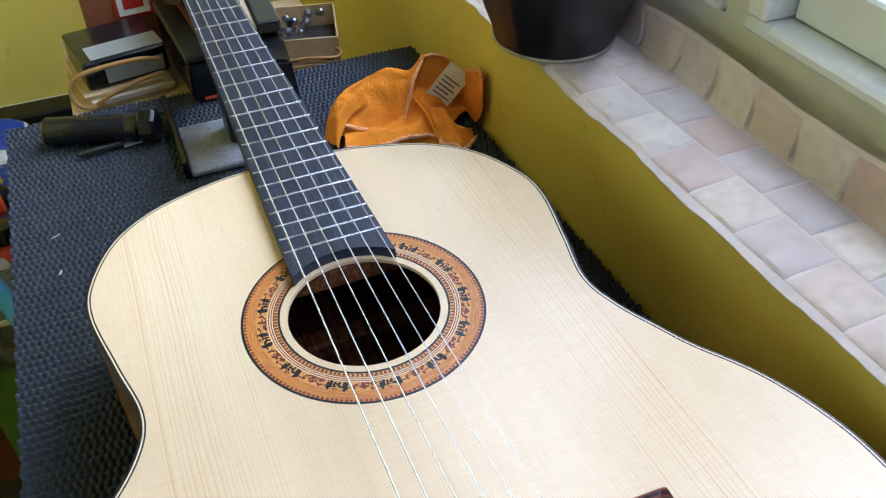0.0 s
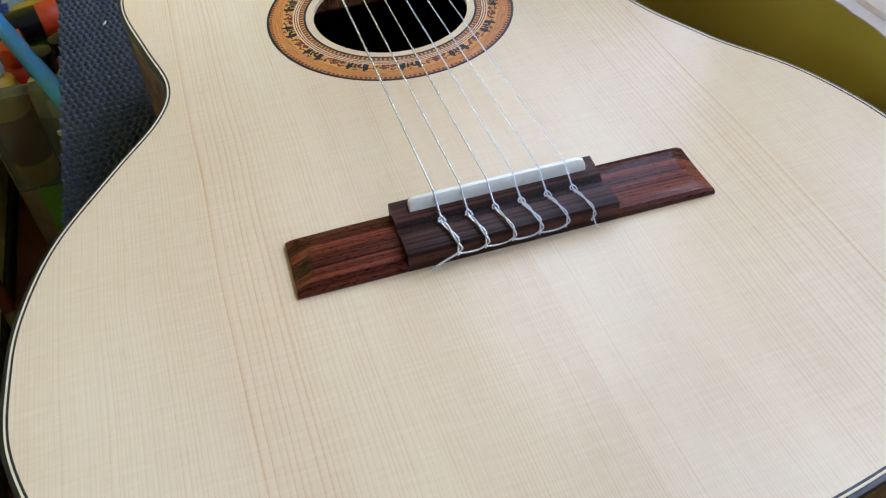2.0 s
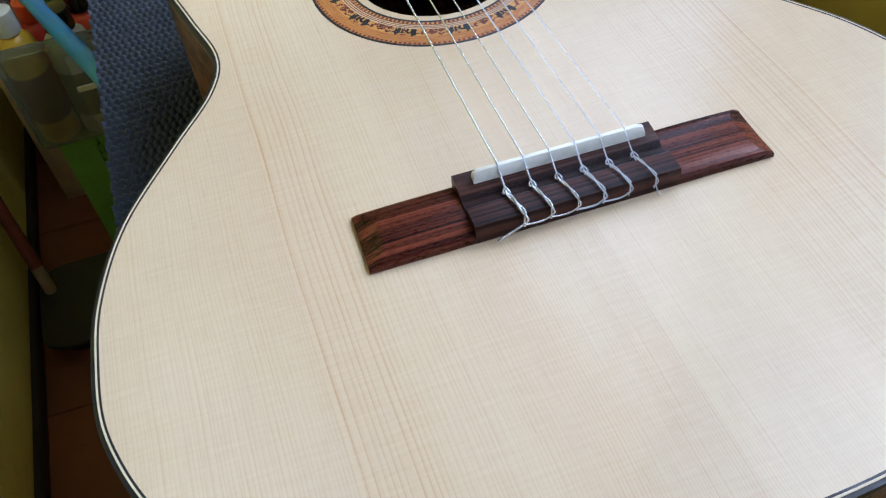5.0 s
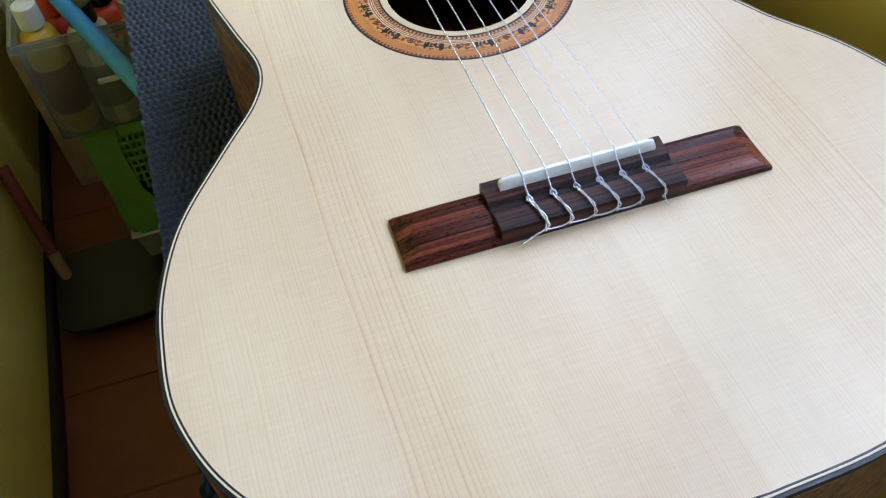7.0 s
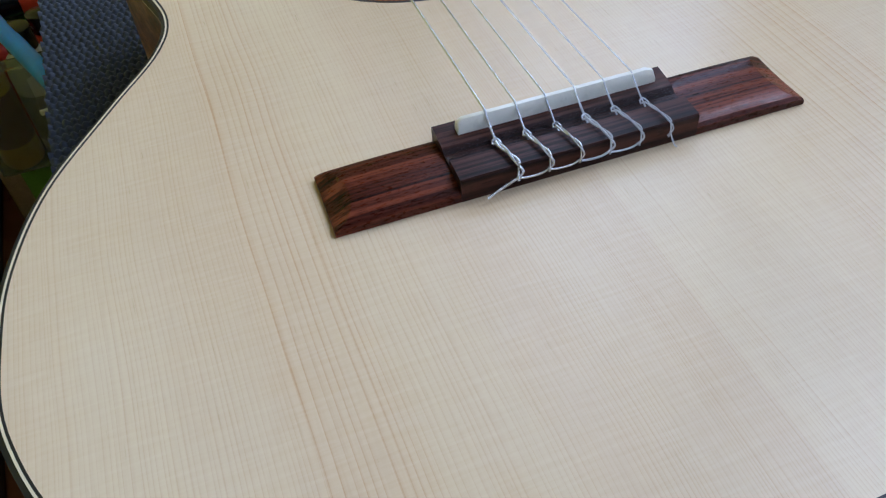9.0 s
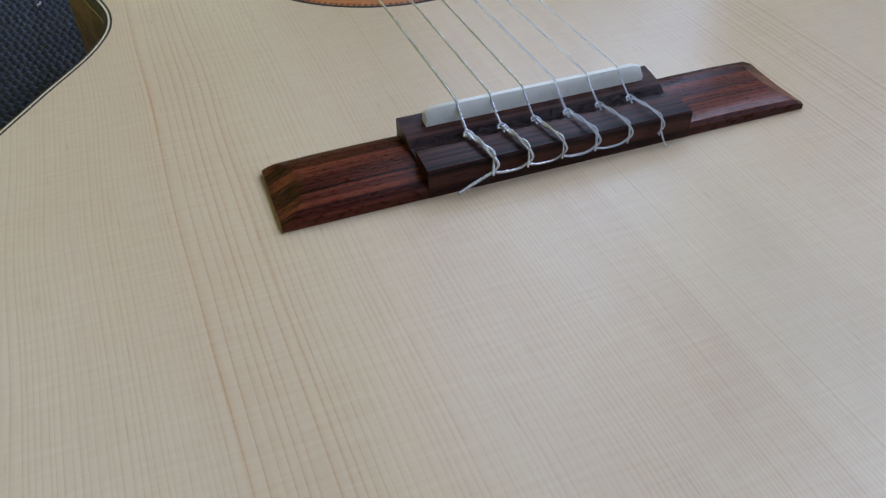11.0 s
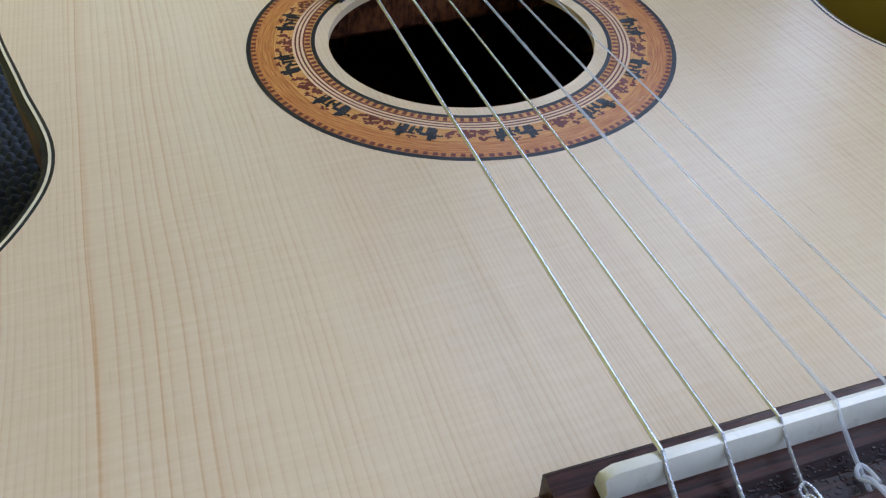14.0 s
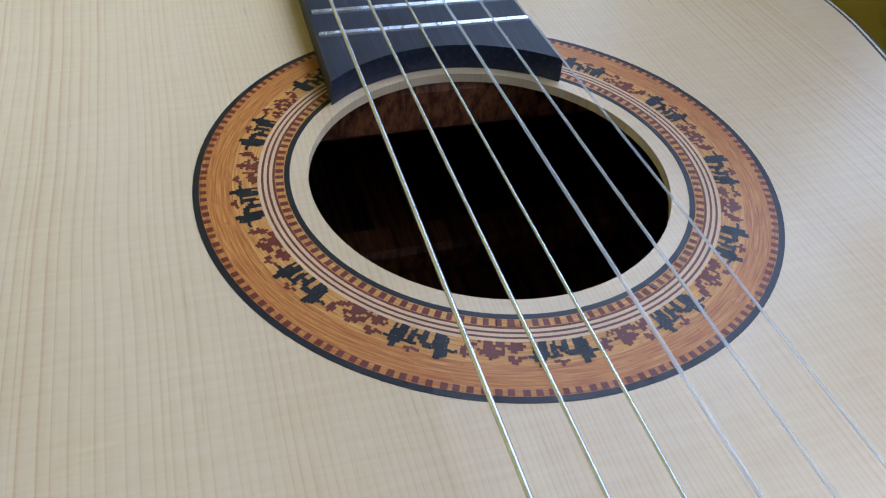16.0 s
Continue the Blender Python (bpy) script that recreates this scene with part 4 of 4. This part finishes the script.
# ---------------------------------------------------------------- things on the far end of the bench
torch = root("torch", "black cylindrical torch lying on the mat", "torch", at=(-0.174, 0.262, MAT_Z + 0.0135), rz=-19)
bm = bmesh.new()
lathe(bm, [(0.011, 0), (0.0132, 0.002), (0.0132, 0.072), (0.0125, 0.074), (0.0125, 0.078), (0.0132, 0.080), (0.0132, 0.086)], 28, pose(0, 0, 0, 0, 90, 0))
part("barrel", bm, M["black"], torch, "", True)
bm = bmesh.new()
lathe(bm, [(0.0120, 0.0865), (0.0155, 0.090), (0.0158, 0.101), (0.0140, 0.104)], 8, pose(0, 0, 0.002, 0, 90, 0))
part("head", bm, M["black_soft"], torch, "faceted glossy head")
knife = root("craft_knife", "thin craft knife with a dark handle lying on the mat", "knife", at=(-0.150, 0.224, MAT_Z + 0.0015), rz=8)
part("handle", boxed(0.0, 0.040, -0.0025, 0.0025, 0, 0.005, 0.001), M["olive"], knife)
part("blade", boxed(0.040, 0.075, -0.006, 0.005, 0, 0.0015, 0.0004), M["grey_metal"], knife)

rest = root("neck_rest", "dark neck rest with a grey steel base under the guitar neck", "neck rest", at=(0, 0, MAT_Z))
part("base", boxed(-0.060, 0.036, 0.150, 0.232, 0.0, 0.006, 0.0015), M["grey_metal"], rest, "scuffed grey steel base")
part("edge_strip", boxed(-0.066, -0.0605, 0.15, 0.28, 0.0, 0.017, 0.001), M["black"], rest)
part("post", boxed(-0.018, 0.022, 0.180, 0.215, 0.0063, 0.0775, 0.002), M["black_soft"], rest)
bm = bmesh.new()
extrude_poly(bm, [(0.036, 0.232), (0.062, 0.222), (0.072, 0.30), (0.044, 0.315)], 0.0, 0.045)
for v in bm.verts:
    if v.co.z > 0.02:
        v.co.y += 0.02
        v.co.x += (0.052 - v.co.x) * 0.2
bmesh.ops.bevel(bm, geom=bm.edges[:], offset=0.003, segments=2, affect="EDGES")
part("arm", bm, M["black_soft"], rest, "black taped arm", True)

case = root("instrument_case", "small black box with an olive lid and orange strip", "box", at=(-0.016, 0.283, MAT_Z), rz=4)
part("case_body", boxed(-0.018, 0.027, 0.0, 0.15, 0, 0.042, 0.003, 2), M["black"], case)
part("lid", boxed(-0.0185, 0.004, -0.0005, 0.1505, 0.0423, 0.050, 0.002), M["olive"], case, "olive green lid")
part("wood_strip", boxed(0.0043, 0.0275, 0.02, 0.1505, 0.0423, 0.052, 0.001), M["brown"], case)
part("strip", boxed(-0.008, 0.026, -0.0018, -0.0004, 0.0015, 0.004), M["redorange"], case, "orange strip")

level = root("sanding_bar", "dark grey-green sanding bar with a pale wooden edge", "sanding bar", at=(0.030, 0.30, 0.814), rz=-3)
part("bar", boxed(0.012, 0.036, 0.0, 0.17, 0, 0.014, 0.002), M["olive"], level)
part("wood_edge", boxed(0.005, 0.0118, 0.0, 0.17, 0, 0.010, 0.001), M["card"], level)
part("support", boxed(0.010, 0.034, 0.12, 0.15, 0.7535 - 0.814, -0.0002, 0.001), M["black"], level)

carton = root("parts_carton", "open cardboard tray with metal parts and coiled cord", "carton", at=(0.108, 0.375, TABLE_Z), rz=-14)
part("tray_base", boxed(-0.035, 0.035, -0.04, 0.05, 0, 0.004), M["olive"], carton)
for a in ((-0.035, -0.033, -0.04, 0.05), (0.033, 0.035, -0.04, 0.05), (-0.0328, 0.0328, -0.04, -0.038), (-0.0328, 0.0328, 0.048, 0.05)):
    part("tray_wall", boxed(a[0], a[1], a[2], a[3], 0.0042, 0.030), M["card"], carton)
rng = random.Random(11)
for k in range(7):
    bm = bmesh.new()
    lathe(bm, [(0.003, 0), (0.0045, 0.001), (0.0045, 0.012), (0.0025, 0.014)], 8, pose(rng.uniform(-0.025, 0.015), rng.uniform(-0.03, 0.03), 0.022 + k * 0.002, rng.uniform(0, 90), rng.uniform(0, 90), 0))
    part("metal_part", bm, M["chrome"], carton, "", True)
for k in range(3):
    bm = bmesh.new()
    tube(bm, [(0.002 + (0.030 + k * 0.002) * math.cos(a), -0.045 + 0.012 * math.sin(a), 0.004 + k * 0.005 + 0.002 * math.sin(3 * a)) for a in [2 * math.pi * j / 30 for j in range(31)]], 0.0019, 6)
    part("cord_loop", bm, M["cord"], carton, "", True)

books = root("paper_stack", "stack of worn papers and pads on the bench", "paper stack", at=(-0.095, 0.385, TABLE_Z), rz=8)
for k in range(3):
    d = 0.003 * math.sin(k * 2.3)
    part("pad", boxed(-0.045 + d, 0.040 + d, -0.05 - d, 0.05, k * 0.0052, k * 0.0052 + 0.005, 0.0006), M["paper"] if k % 2 else M["card"], books)
pack = root("dark_carton", "battered dark carton with a pale torn label", "carton", at=(-0.097, 0.388, TABLE_Z + 0.0160), rz=10)
part("carton_body", boxed(-0.040, 0.045, -0.04, 0.045, 0, 0.030, 0.002), M["black"], pack)
part("torn_label", boxed(-0.030, 0.0445, -0.036, -0.004, 0.0302, 0.0306), M["grey_pl"], pack, "torn pale label")
part("side_label", boxed(-0.020, 0.040, -0.0408, -0.0403, 0.004, 0.020), M["grey_pl"], pack)
loop = bmesh.new()
pts = [(-0.118, 0.330, 0.757), (-0.140, 0.325, 0.762), (-0.147, 0.331, 0.776), (-0.138, 0.333, 0.790), (-0.115, 0.334, 0.795), (-0.075, 0.338, 0.795), (-0.055, 0.340, 0.790)]
tube(loop, smooth_path(pts, 8), 0.0024, 8)
tube(loop, smooth_path([(-0.130, 0.329, 0.757), (-0.110, 0.327, 0.768), (-0.080, 0.330, 0.776), (-0.055, 0.334, 0.778)], 8), 0.0024, 8)
thing("leather_cord", loop, M["cord"], "looped tan leather cord beside the papers", "cord", smooth=True)

wood = root("wooden_box", "brown wooden box with a red-bordered white label", "box", at=(-0.072, 0.452, TABLE_Z), rz=6)
part("panel", boxed(-0.045, 0.055, 0.0, 0.016, 0, 0.17, 0.002), M["brown"], wood)
part("box_label", boxed(-0.012, 0.028, -0.0012, -0.0002, 0.040, 0.088), M["red"], wood, "red-bordered label")
part("label_face", boxed(-0.009, 0.025, -0.0018, -0.0014, 0.043, 0.085), M["label"], wood)
part("label_frame", boxed(-0.003, 0.019, -0.0024, -0.0020, 0.050, 0.078), M["red"], wood)
for k, (x, y) in enumerate(((-0.178, 0.111), (-0.177, 0.062))):
    bm = bmesh.new()
    L = 0.0035 if k == 0 else 0.0012
    tube(bm, smooth_path([(x - L, y - 0.001, MAT_Z + 0.0012), (x, y, MAT_Z + 0.0016), (x + L * 0.6, y + 0.001, MAT_Z + 0.0014), (x + L, y + 0.003, MAT_Z + 0.0018)], 5), 0.0004 + 0.0003 * k, 6)
    thing("wood_shaving", bm, M["paper"], "tiny pale wood shaving on the mat", "shaving", "shavings", smooth=True)

# ---------------------------------------------------------------- floor side: crate, box, bag, sticks
lower = root("white_basket", "white plastic basket under a green one, its shade coloured grey", "basket", at=(-0.29, 0.455, 0.0))
lower.matrix_world = pose(-0.29, 0.455, 0) @ Matrix.Diagonal((1, 1, 0.595, 1))
# Walls and base take grey plastic: the shade is coloured into white ones
bm = bmesh.new()
for x0, x1, y0, y1 in ((-0.098, 0.11, 0.0, 0.004), (-0.098, 0.11, 0.176, 0.18), (-0.098, -0.094, 0.0042, 0.1758), (0.106, 0.11, 0.0042, 0.1758)):
    box(bm, x0, x1, y0, y1, 0.003, 0.163)
for v in bm.verts:
    v.co.x *= 0.84 + v.co.z
part("basket_wall", bm, M["grey_pl"], lower)
part("basket_base", boxed(-0.088, 0.098, 0.001, 0.179, 0.0, 0.003), M["grey_pl"], lower)
part("rim", boxed(-0.105, 0.115, -0.004, 0.184, 0.1635, 0.168, 0.002), M["white_pl"], lower)

crate = root("plastic_crate", "green plastic basket with a perforated front panel", "crate", at=(-0.29, 0.455, 0.1685))
crate.matrix_world = pose(-0.29, 0.455, 0.1005) @ Matrix.Diagonal((1, 1, 1.42, 1))
part("crate_base", boxed(-0.10, 0.11, 0.006, 0.174, 0.0, 0.006, 0.002), M["green"], crate)
part("side", boxed(-0.104, -0.100, 0.004, 0.178, 0.0062, 0.166), M["green"], crate)
part("side", boxed(0.110, 0.114, 0.004, 0.178, 0.0062, 0.166), M["green"], crate)
part("back_panel", boxed(-0.0998, 0.1098, 0.174, 0.178, 0.0062, 0.166), M["green"], crate)
bm = bmesh.new()
extrude_poly(bm, [(-0.104, 0.166), (-0.050, 0.166), (-0.056, 0.146), (-0.058, 0.120), (-0.052, 0.070), (-0.034, 0.036), (-0.010, 0.014), (0.02, 0.006), (0.114, 0.006), (0.114, 0.0), (-0.085, 0.0), (-0.098, 0.020)], -0.0042, 0.0)
bmesh.ops.transform(bm, matrix=Matrix.Rotation(radians(90), 4, "X"), verts=bm.verts)
part("solid_panel", bm, M["green"], crate)
part("rim", boxed(-0.108, 0.118, -0.006, 0.182, 0.1662, 0.1725, 0.002), M["green"], crate)
part("upper_frame", boxed(-0.050, 0.113, -0.001, 0.003, 0.150, 0.166, 0.001), M["green"], crate)
for k in range(18):
    x = -0.053 + k * 0.0092
    z = 0.006 + 1.3 * max(0.0, 0.012 - x) ** 1.0 * 0.9 if x < 0.012 else 0.006
    part("upright_bar", boxed(x, x + 0.0030, 0.0002, 0.0036, min(z, 0.12), 0.152), M["green"], crate)
for k in range(13):
    z = 0.012 + k * 0.0112
    part("cross_bar", boxed(-0.056 + 0.0028 * max(0, 9 - k), 0.112, 0.0008, 0.0030, z, z + 0.0036), M["green"], crate)

tub = root("storage_tub", "clear plastic storage tub standing on the green basket", "storage tub", at=(-0.309, 0.432, 0.346))
part("tub_base", boxed(-0.095, 0.115, 0.004, 0.25, 0.0, 0.003), M["clear"], tub)
part("tub_front", boxed(-0.099, 0.119, 0.0, 0.003, 0.0032, 0.165, 0.001), M["clear"], tub)
part("tub_back", boxed(-0.099, 0.119, 0.251, 0.254, 0.0032, 0.165, 0.001), M["clear"], tub)
part("tub_side", boxed(-0.099, -0.096, 0.0034, 0.2506, 0.0032, 0.165), M["clear"], tub)
part("tub_side", boxed(0.116, 0.119, 0.0034, 0.2506, 0.0032, 0.165), M["clear"], tub)
bm = bmesh.new()
box(bm, -0.106, 0.126, -0.007, -0.0004, 0.155, 0.168, 0.002)
box(bm, -0.106, -0.0994, -0.0003, 0.256, 0.155, 0.168, 0.002)
box(bm, 0.1194, 0.126, -0.0003, 0.256, 0.155, 0.168, 0.002)
part("rim", bm, M["clear"], tub, "milky plastic rim")
part("divider", boxed(-0.02, 0.115, -0.0045, -0.0006, 0.082, 0.090, 0.001), M["white_pl"], tub)

for ob in tub.children:
    ob.visible_shadow = False


def bottle(x, y, z, r, h, body, cap, label, band=None, tilt=0.0):
    e = root("bottle", label, "bottle", "bottles in the tub")
    e.matrix_world = pose(x, y, z, 0, tilt, 0)
    bm = bmesh.new()
    lathe(bm, [(r * 0.9, 0), (r, 0.004), (r, h * 0.7), (r * 0.85, h * 0.78), (r * 0.5, h * 0.82), (r * 0.5, h * 0.86)], 24)
    part("bottle_body", bm, M[body], e, "", True)
    bm = bmesh.new()
    lathe(bm, [(r * 0.62, h * 0.84), (r * 0.64, h * 0.85), (r * 0.60, h * 0.99), (r * 0.5, h)], 20)
    part("cap", bm, M[cap], e, "", True)
    if band:
        bm = bmesh.new()
        lathe(bm, [(r * 1.0, h * 0.18), (r * 1.015, h * 0.185), (r * 1.015, h * 0.55), (r * 1.0, h * 0.555)], 24)
        part("label_band", bm, M[band], e, "", True)
    return e


TZ = 0.350
bottle(-0.379, 0.462, TZ, 0.026, 0.200, "yellow_pl", "white_pl", "yellow bottle with a white cap and brown label", "brown")
bottle(-0.319, 0.464, TZ, 0.030, 0.185, "white_pl", "black", "white bottle with a dark cap", "grey_pl")
bottle(-0.252, 0.466, TZ, 0.029, 0.175, "card", "grey_pl", "beige bottle with a grey cap")
bottle(-0.299, 0.537, TZ, 0.027, 0.160, "redorange", "black", "orange bottle with a black cap", "white_pl")
bottle(-0.359, 0.532, TZ, 0.030, 0.168, "red", "redorange", "red bottle with an orange-red cap")
bottle(-0.234, 0.542, TZ, 0.026, 0.165, "grey_pl", "red", "grey bottle with a red cap")
bottle(-0.254, 0.622, TZ, 0.034, 0.150, "black", "black", "squat black plastic jar with lid")
bottle(-0.349, 0.622, TZ, 0.034, 0.150, "green", "red", "green jar with a red lid")

drill = root("cordless_drill", "black and orange cordless drill lying in the tub", "drill", at=(-0.325, 0.615, 0.497), rz=12)
bm = bmesh.new()
lathe(bm, [(0.016, -0.07), (0.022, -0.064), (0.024, -0.01), (0.022, 0.03), (0.014, 0.036), (0.012, 0.058), (0.007, 0.064)], 20, pose(0, 0, 0, 0, 90, 0))
part("drill_body", bm, M["black"], drill, "", True)
bm = bmesh.new()
lathe(bm, [(0.0235, -0.004), (0.0255, 0.0), (0.0255, 0.022), (0.0225, 0.026)], 20, pose(0, 0, 0, 0, 90, 0))
part("collar", bm, M["redorange"], drill, "orange collar", True)
part("grip", boxed(-0.060, -0.030, -0.075, -0.015, -0.014, 0.012, 0.005, 2), M["black"], drill)
part("grip_inlay", boxed(-0.056, -0.034, -0.06, -0.03, 0.0123, 0.0145, 0.001), M["redorange"], drill)
bm = boxed(-0.036, 0.036, -0.014, 0.014, -0.008, 0.008, 0.003)
bmesh.ops.transform(bm, matrix=pose(-0.335, 0.668, 0.494, 0, -8, 16), verts=bm.verts)
thing("yellow_packet", bm, M["yellow_pl"], "crumpled yellow packet lying on the jars", "packet")

carton2 = boxed(-0.50, -0.24, 0.72, 0.98, 0.0, 0.315, 0.003)
thing("storage_carton", carton2, M["card"], "plain cardboard carton standing on the floor", "carton")


def make_bag():
    e = root("cotton_bag", "clear plastic bag of cotton wool with blue panels", "bag", at=(-0.365, 0.830, 0.316))
    bm = bmesh.new()
    nu, nv = 96, 40
    rows_b = []

    def s(u, v):
        a = 2 * math.pi * u
        b = math.pi * (v - 0.5)
        sq = lambda t: math.copysign(abs(t) ** 0.7, t)
        p = Vector((0.125 * sq(math.cos(a)) * math.cos(b) ** 0.5 if abs(math.cos(b)) > 1e-4 else 0, 0.085 * sq(math.sin(a)) * max(0.0, math.cos(b)) ** 0.5, 0.085 + 0.085 * math.sin(b)))
        k = 1 + 0.09 * noise.noise(p * 22) + 0.05 * noise.noise(p * 60)
        return Vector((p.x * k, p.y * k, max(0.0, p.z * (1 + 0.12 * noise.noise((p.x * 18, p.y * 18, 2))))))
    for j in range(nv + 1):
        rows_b.append([bm.verts.new(s(i / nu, j / nv)) for i in range(nu)])
    for a, b in zip(rows_b, rows_b[1:]):
        for i in range(nu):
            bm.faces.new((a[i], a[(i + 1) % nu], b[(i + 1) % nu], b[i]))
    for f in bm.faces:
        f.material_index = 0
    for f in bm.faces:
        c = f.calc_center_median()
        q = c.z + c.x * 0.25 - c.y * 0.35
        if 0.095 < q < 0.185 and (0.0 < c.x < 0.095 or -0.10 < c.x < -0.03):
            f.material_index = 1
        elif 0.080 < q < 0.095 and c.x > -0.10:
            f.material_index = 2
    bmesh.ops.remove_doubles(bm, verts=bm.verts, dist=0.0001)
    part("bag_film", bm, [M["bag"], M["deep_blue"], M["red"]], e, "", True)


make_bag()
bm = bmesh.new()
tube(bm, [Vector((-0.245, 0.234, 0.532)).lerp(Vector((-0.430, 0.731, 0.522)), j / 8) for j in range(9)], 0.0115, 16)
thing("blue_tube", bm, M["blue"], "bright blue plastic tube leaning across the tub", "tube", smooth=True)
stick = root("broom_stick", "red-painted wooden stick with a bare end leaning on the wall", "stick")
a, b = Vector((-0.519, 0.448, 0.012)), Vector((-0.5555, 0.573, 0.215))
bm = bmesh.new()
tube(bm, [a, a.lerp(b, 0.16), a.lerp(b, 0.33)], 0.0105, 12)
part("bare_end", bm, M["stick_bare"], stick, "bare worn wood", True)
bm = bmesh.new()
tube(bm, [a.lerp(b, 0.331), a.lerp(b, 0.7), b], 0.0108, 12)
part("painted_shaft", bm, M["stick"], stick, "", True)
basin = root("basin", "shallow black plastic basin on the floor", "basin", at=(-0.452, 0.425, 0.0))
square = lambda a, i: 1.0 / (abs(math.cos(a)) ** 5 + abs(math.sin(a)) ** 5) ** 0.2 * 0.9
bm = bmesh.new()
lathe(bm, [(0.066, 0.0), (0.079, 0.003), (0.094, 0.038), (0.091, 0.038), (0.077, 0.008), (0.02, 0.006)], 64, None, square)
part("bowl", bm, M["pot"], basin, "", True)
bm = bmesh.new()
lathe(bm, [(0.0912, 0.0385), (0.099, 0.0385), (0.1005, 0.041), (0.099, 0.0435), (0.0925, 0.0430)], 64, None, square)
part("rim", bm, M["pot"], basin, "", True)
structure("baseboard", boxed(LEFT_X + 0.0005, LEFT_X + 0.012, -0.21, BACK_Y - 0.001, 0.0, 0.028, 0.002), simple("dark_baseboard", "2E2218", 0.6), "dark brown baseboard along the wall", "baseboard")
structure("wall_ledge", boxed(-0.33, -0.18, 0.984, BACK_Y - 0.013, 0.0, 0.425, 0.004), M["black"], "narrow dark upright board against the back wall", "board")
structure("trim", boxed(LEFT_X + 0.013, WALL_X - 0.002, BACK_Y - 0.012, BACK_Y - 0.0005, 0.0, 0.42, 0.002), M["pale"], "pale worn dado strip low on the wall", "trim")
# floor tiles
tm = M["terracotta"]
me = None
for i in range(3):
    for j in range(9):
        if me is None:
            me = finish(boxed(0, 0.196, 0, 0.196, -0.0035, 0.0, 0.0015), "tile", tm)
        o = new("tile", me)
        o.parent = floor
        o.location = (-0.5555 + i * 0.2, -0.55 + j * 0.2, -0.0002 + 0.0002 * ((i * 7 + j * 3) % 3) / 3)
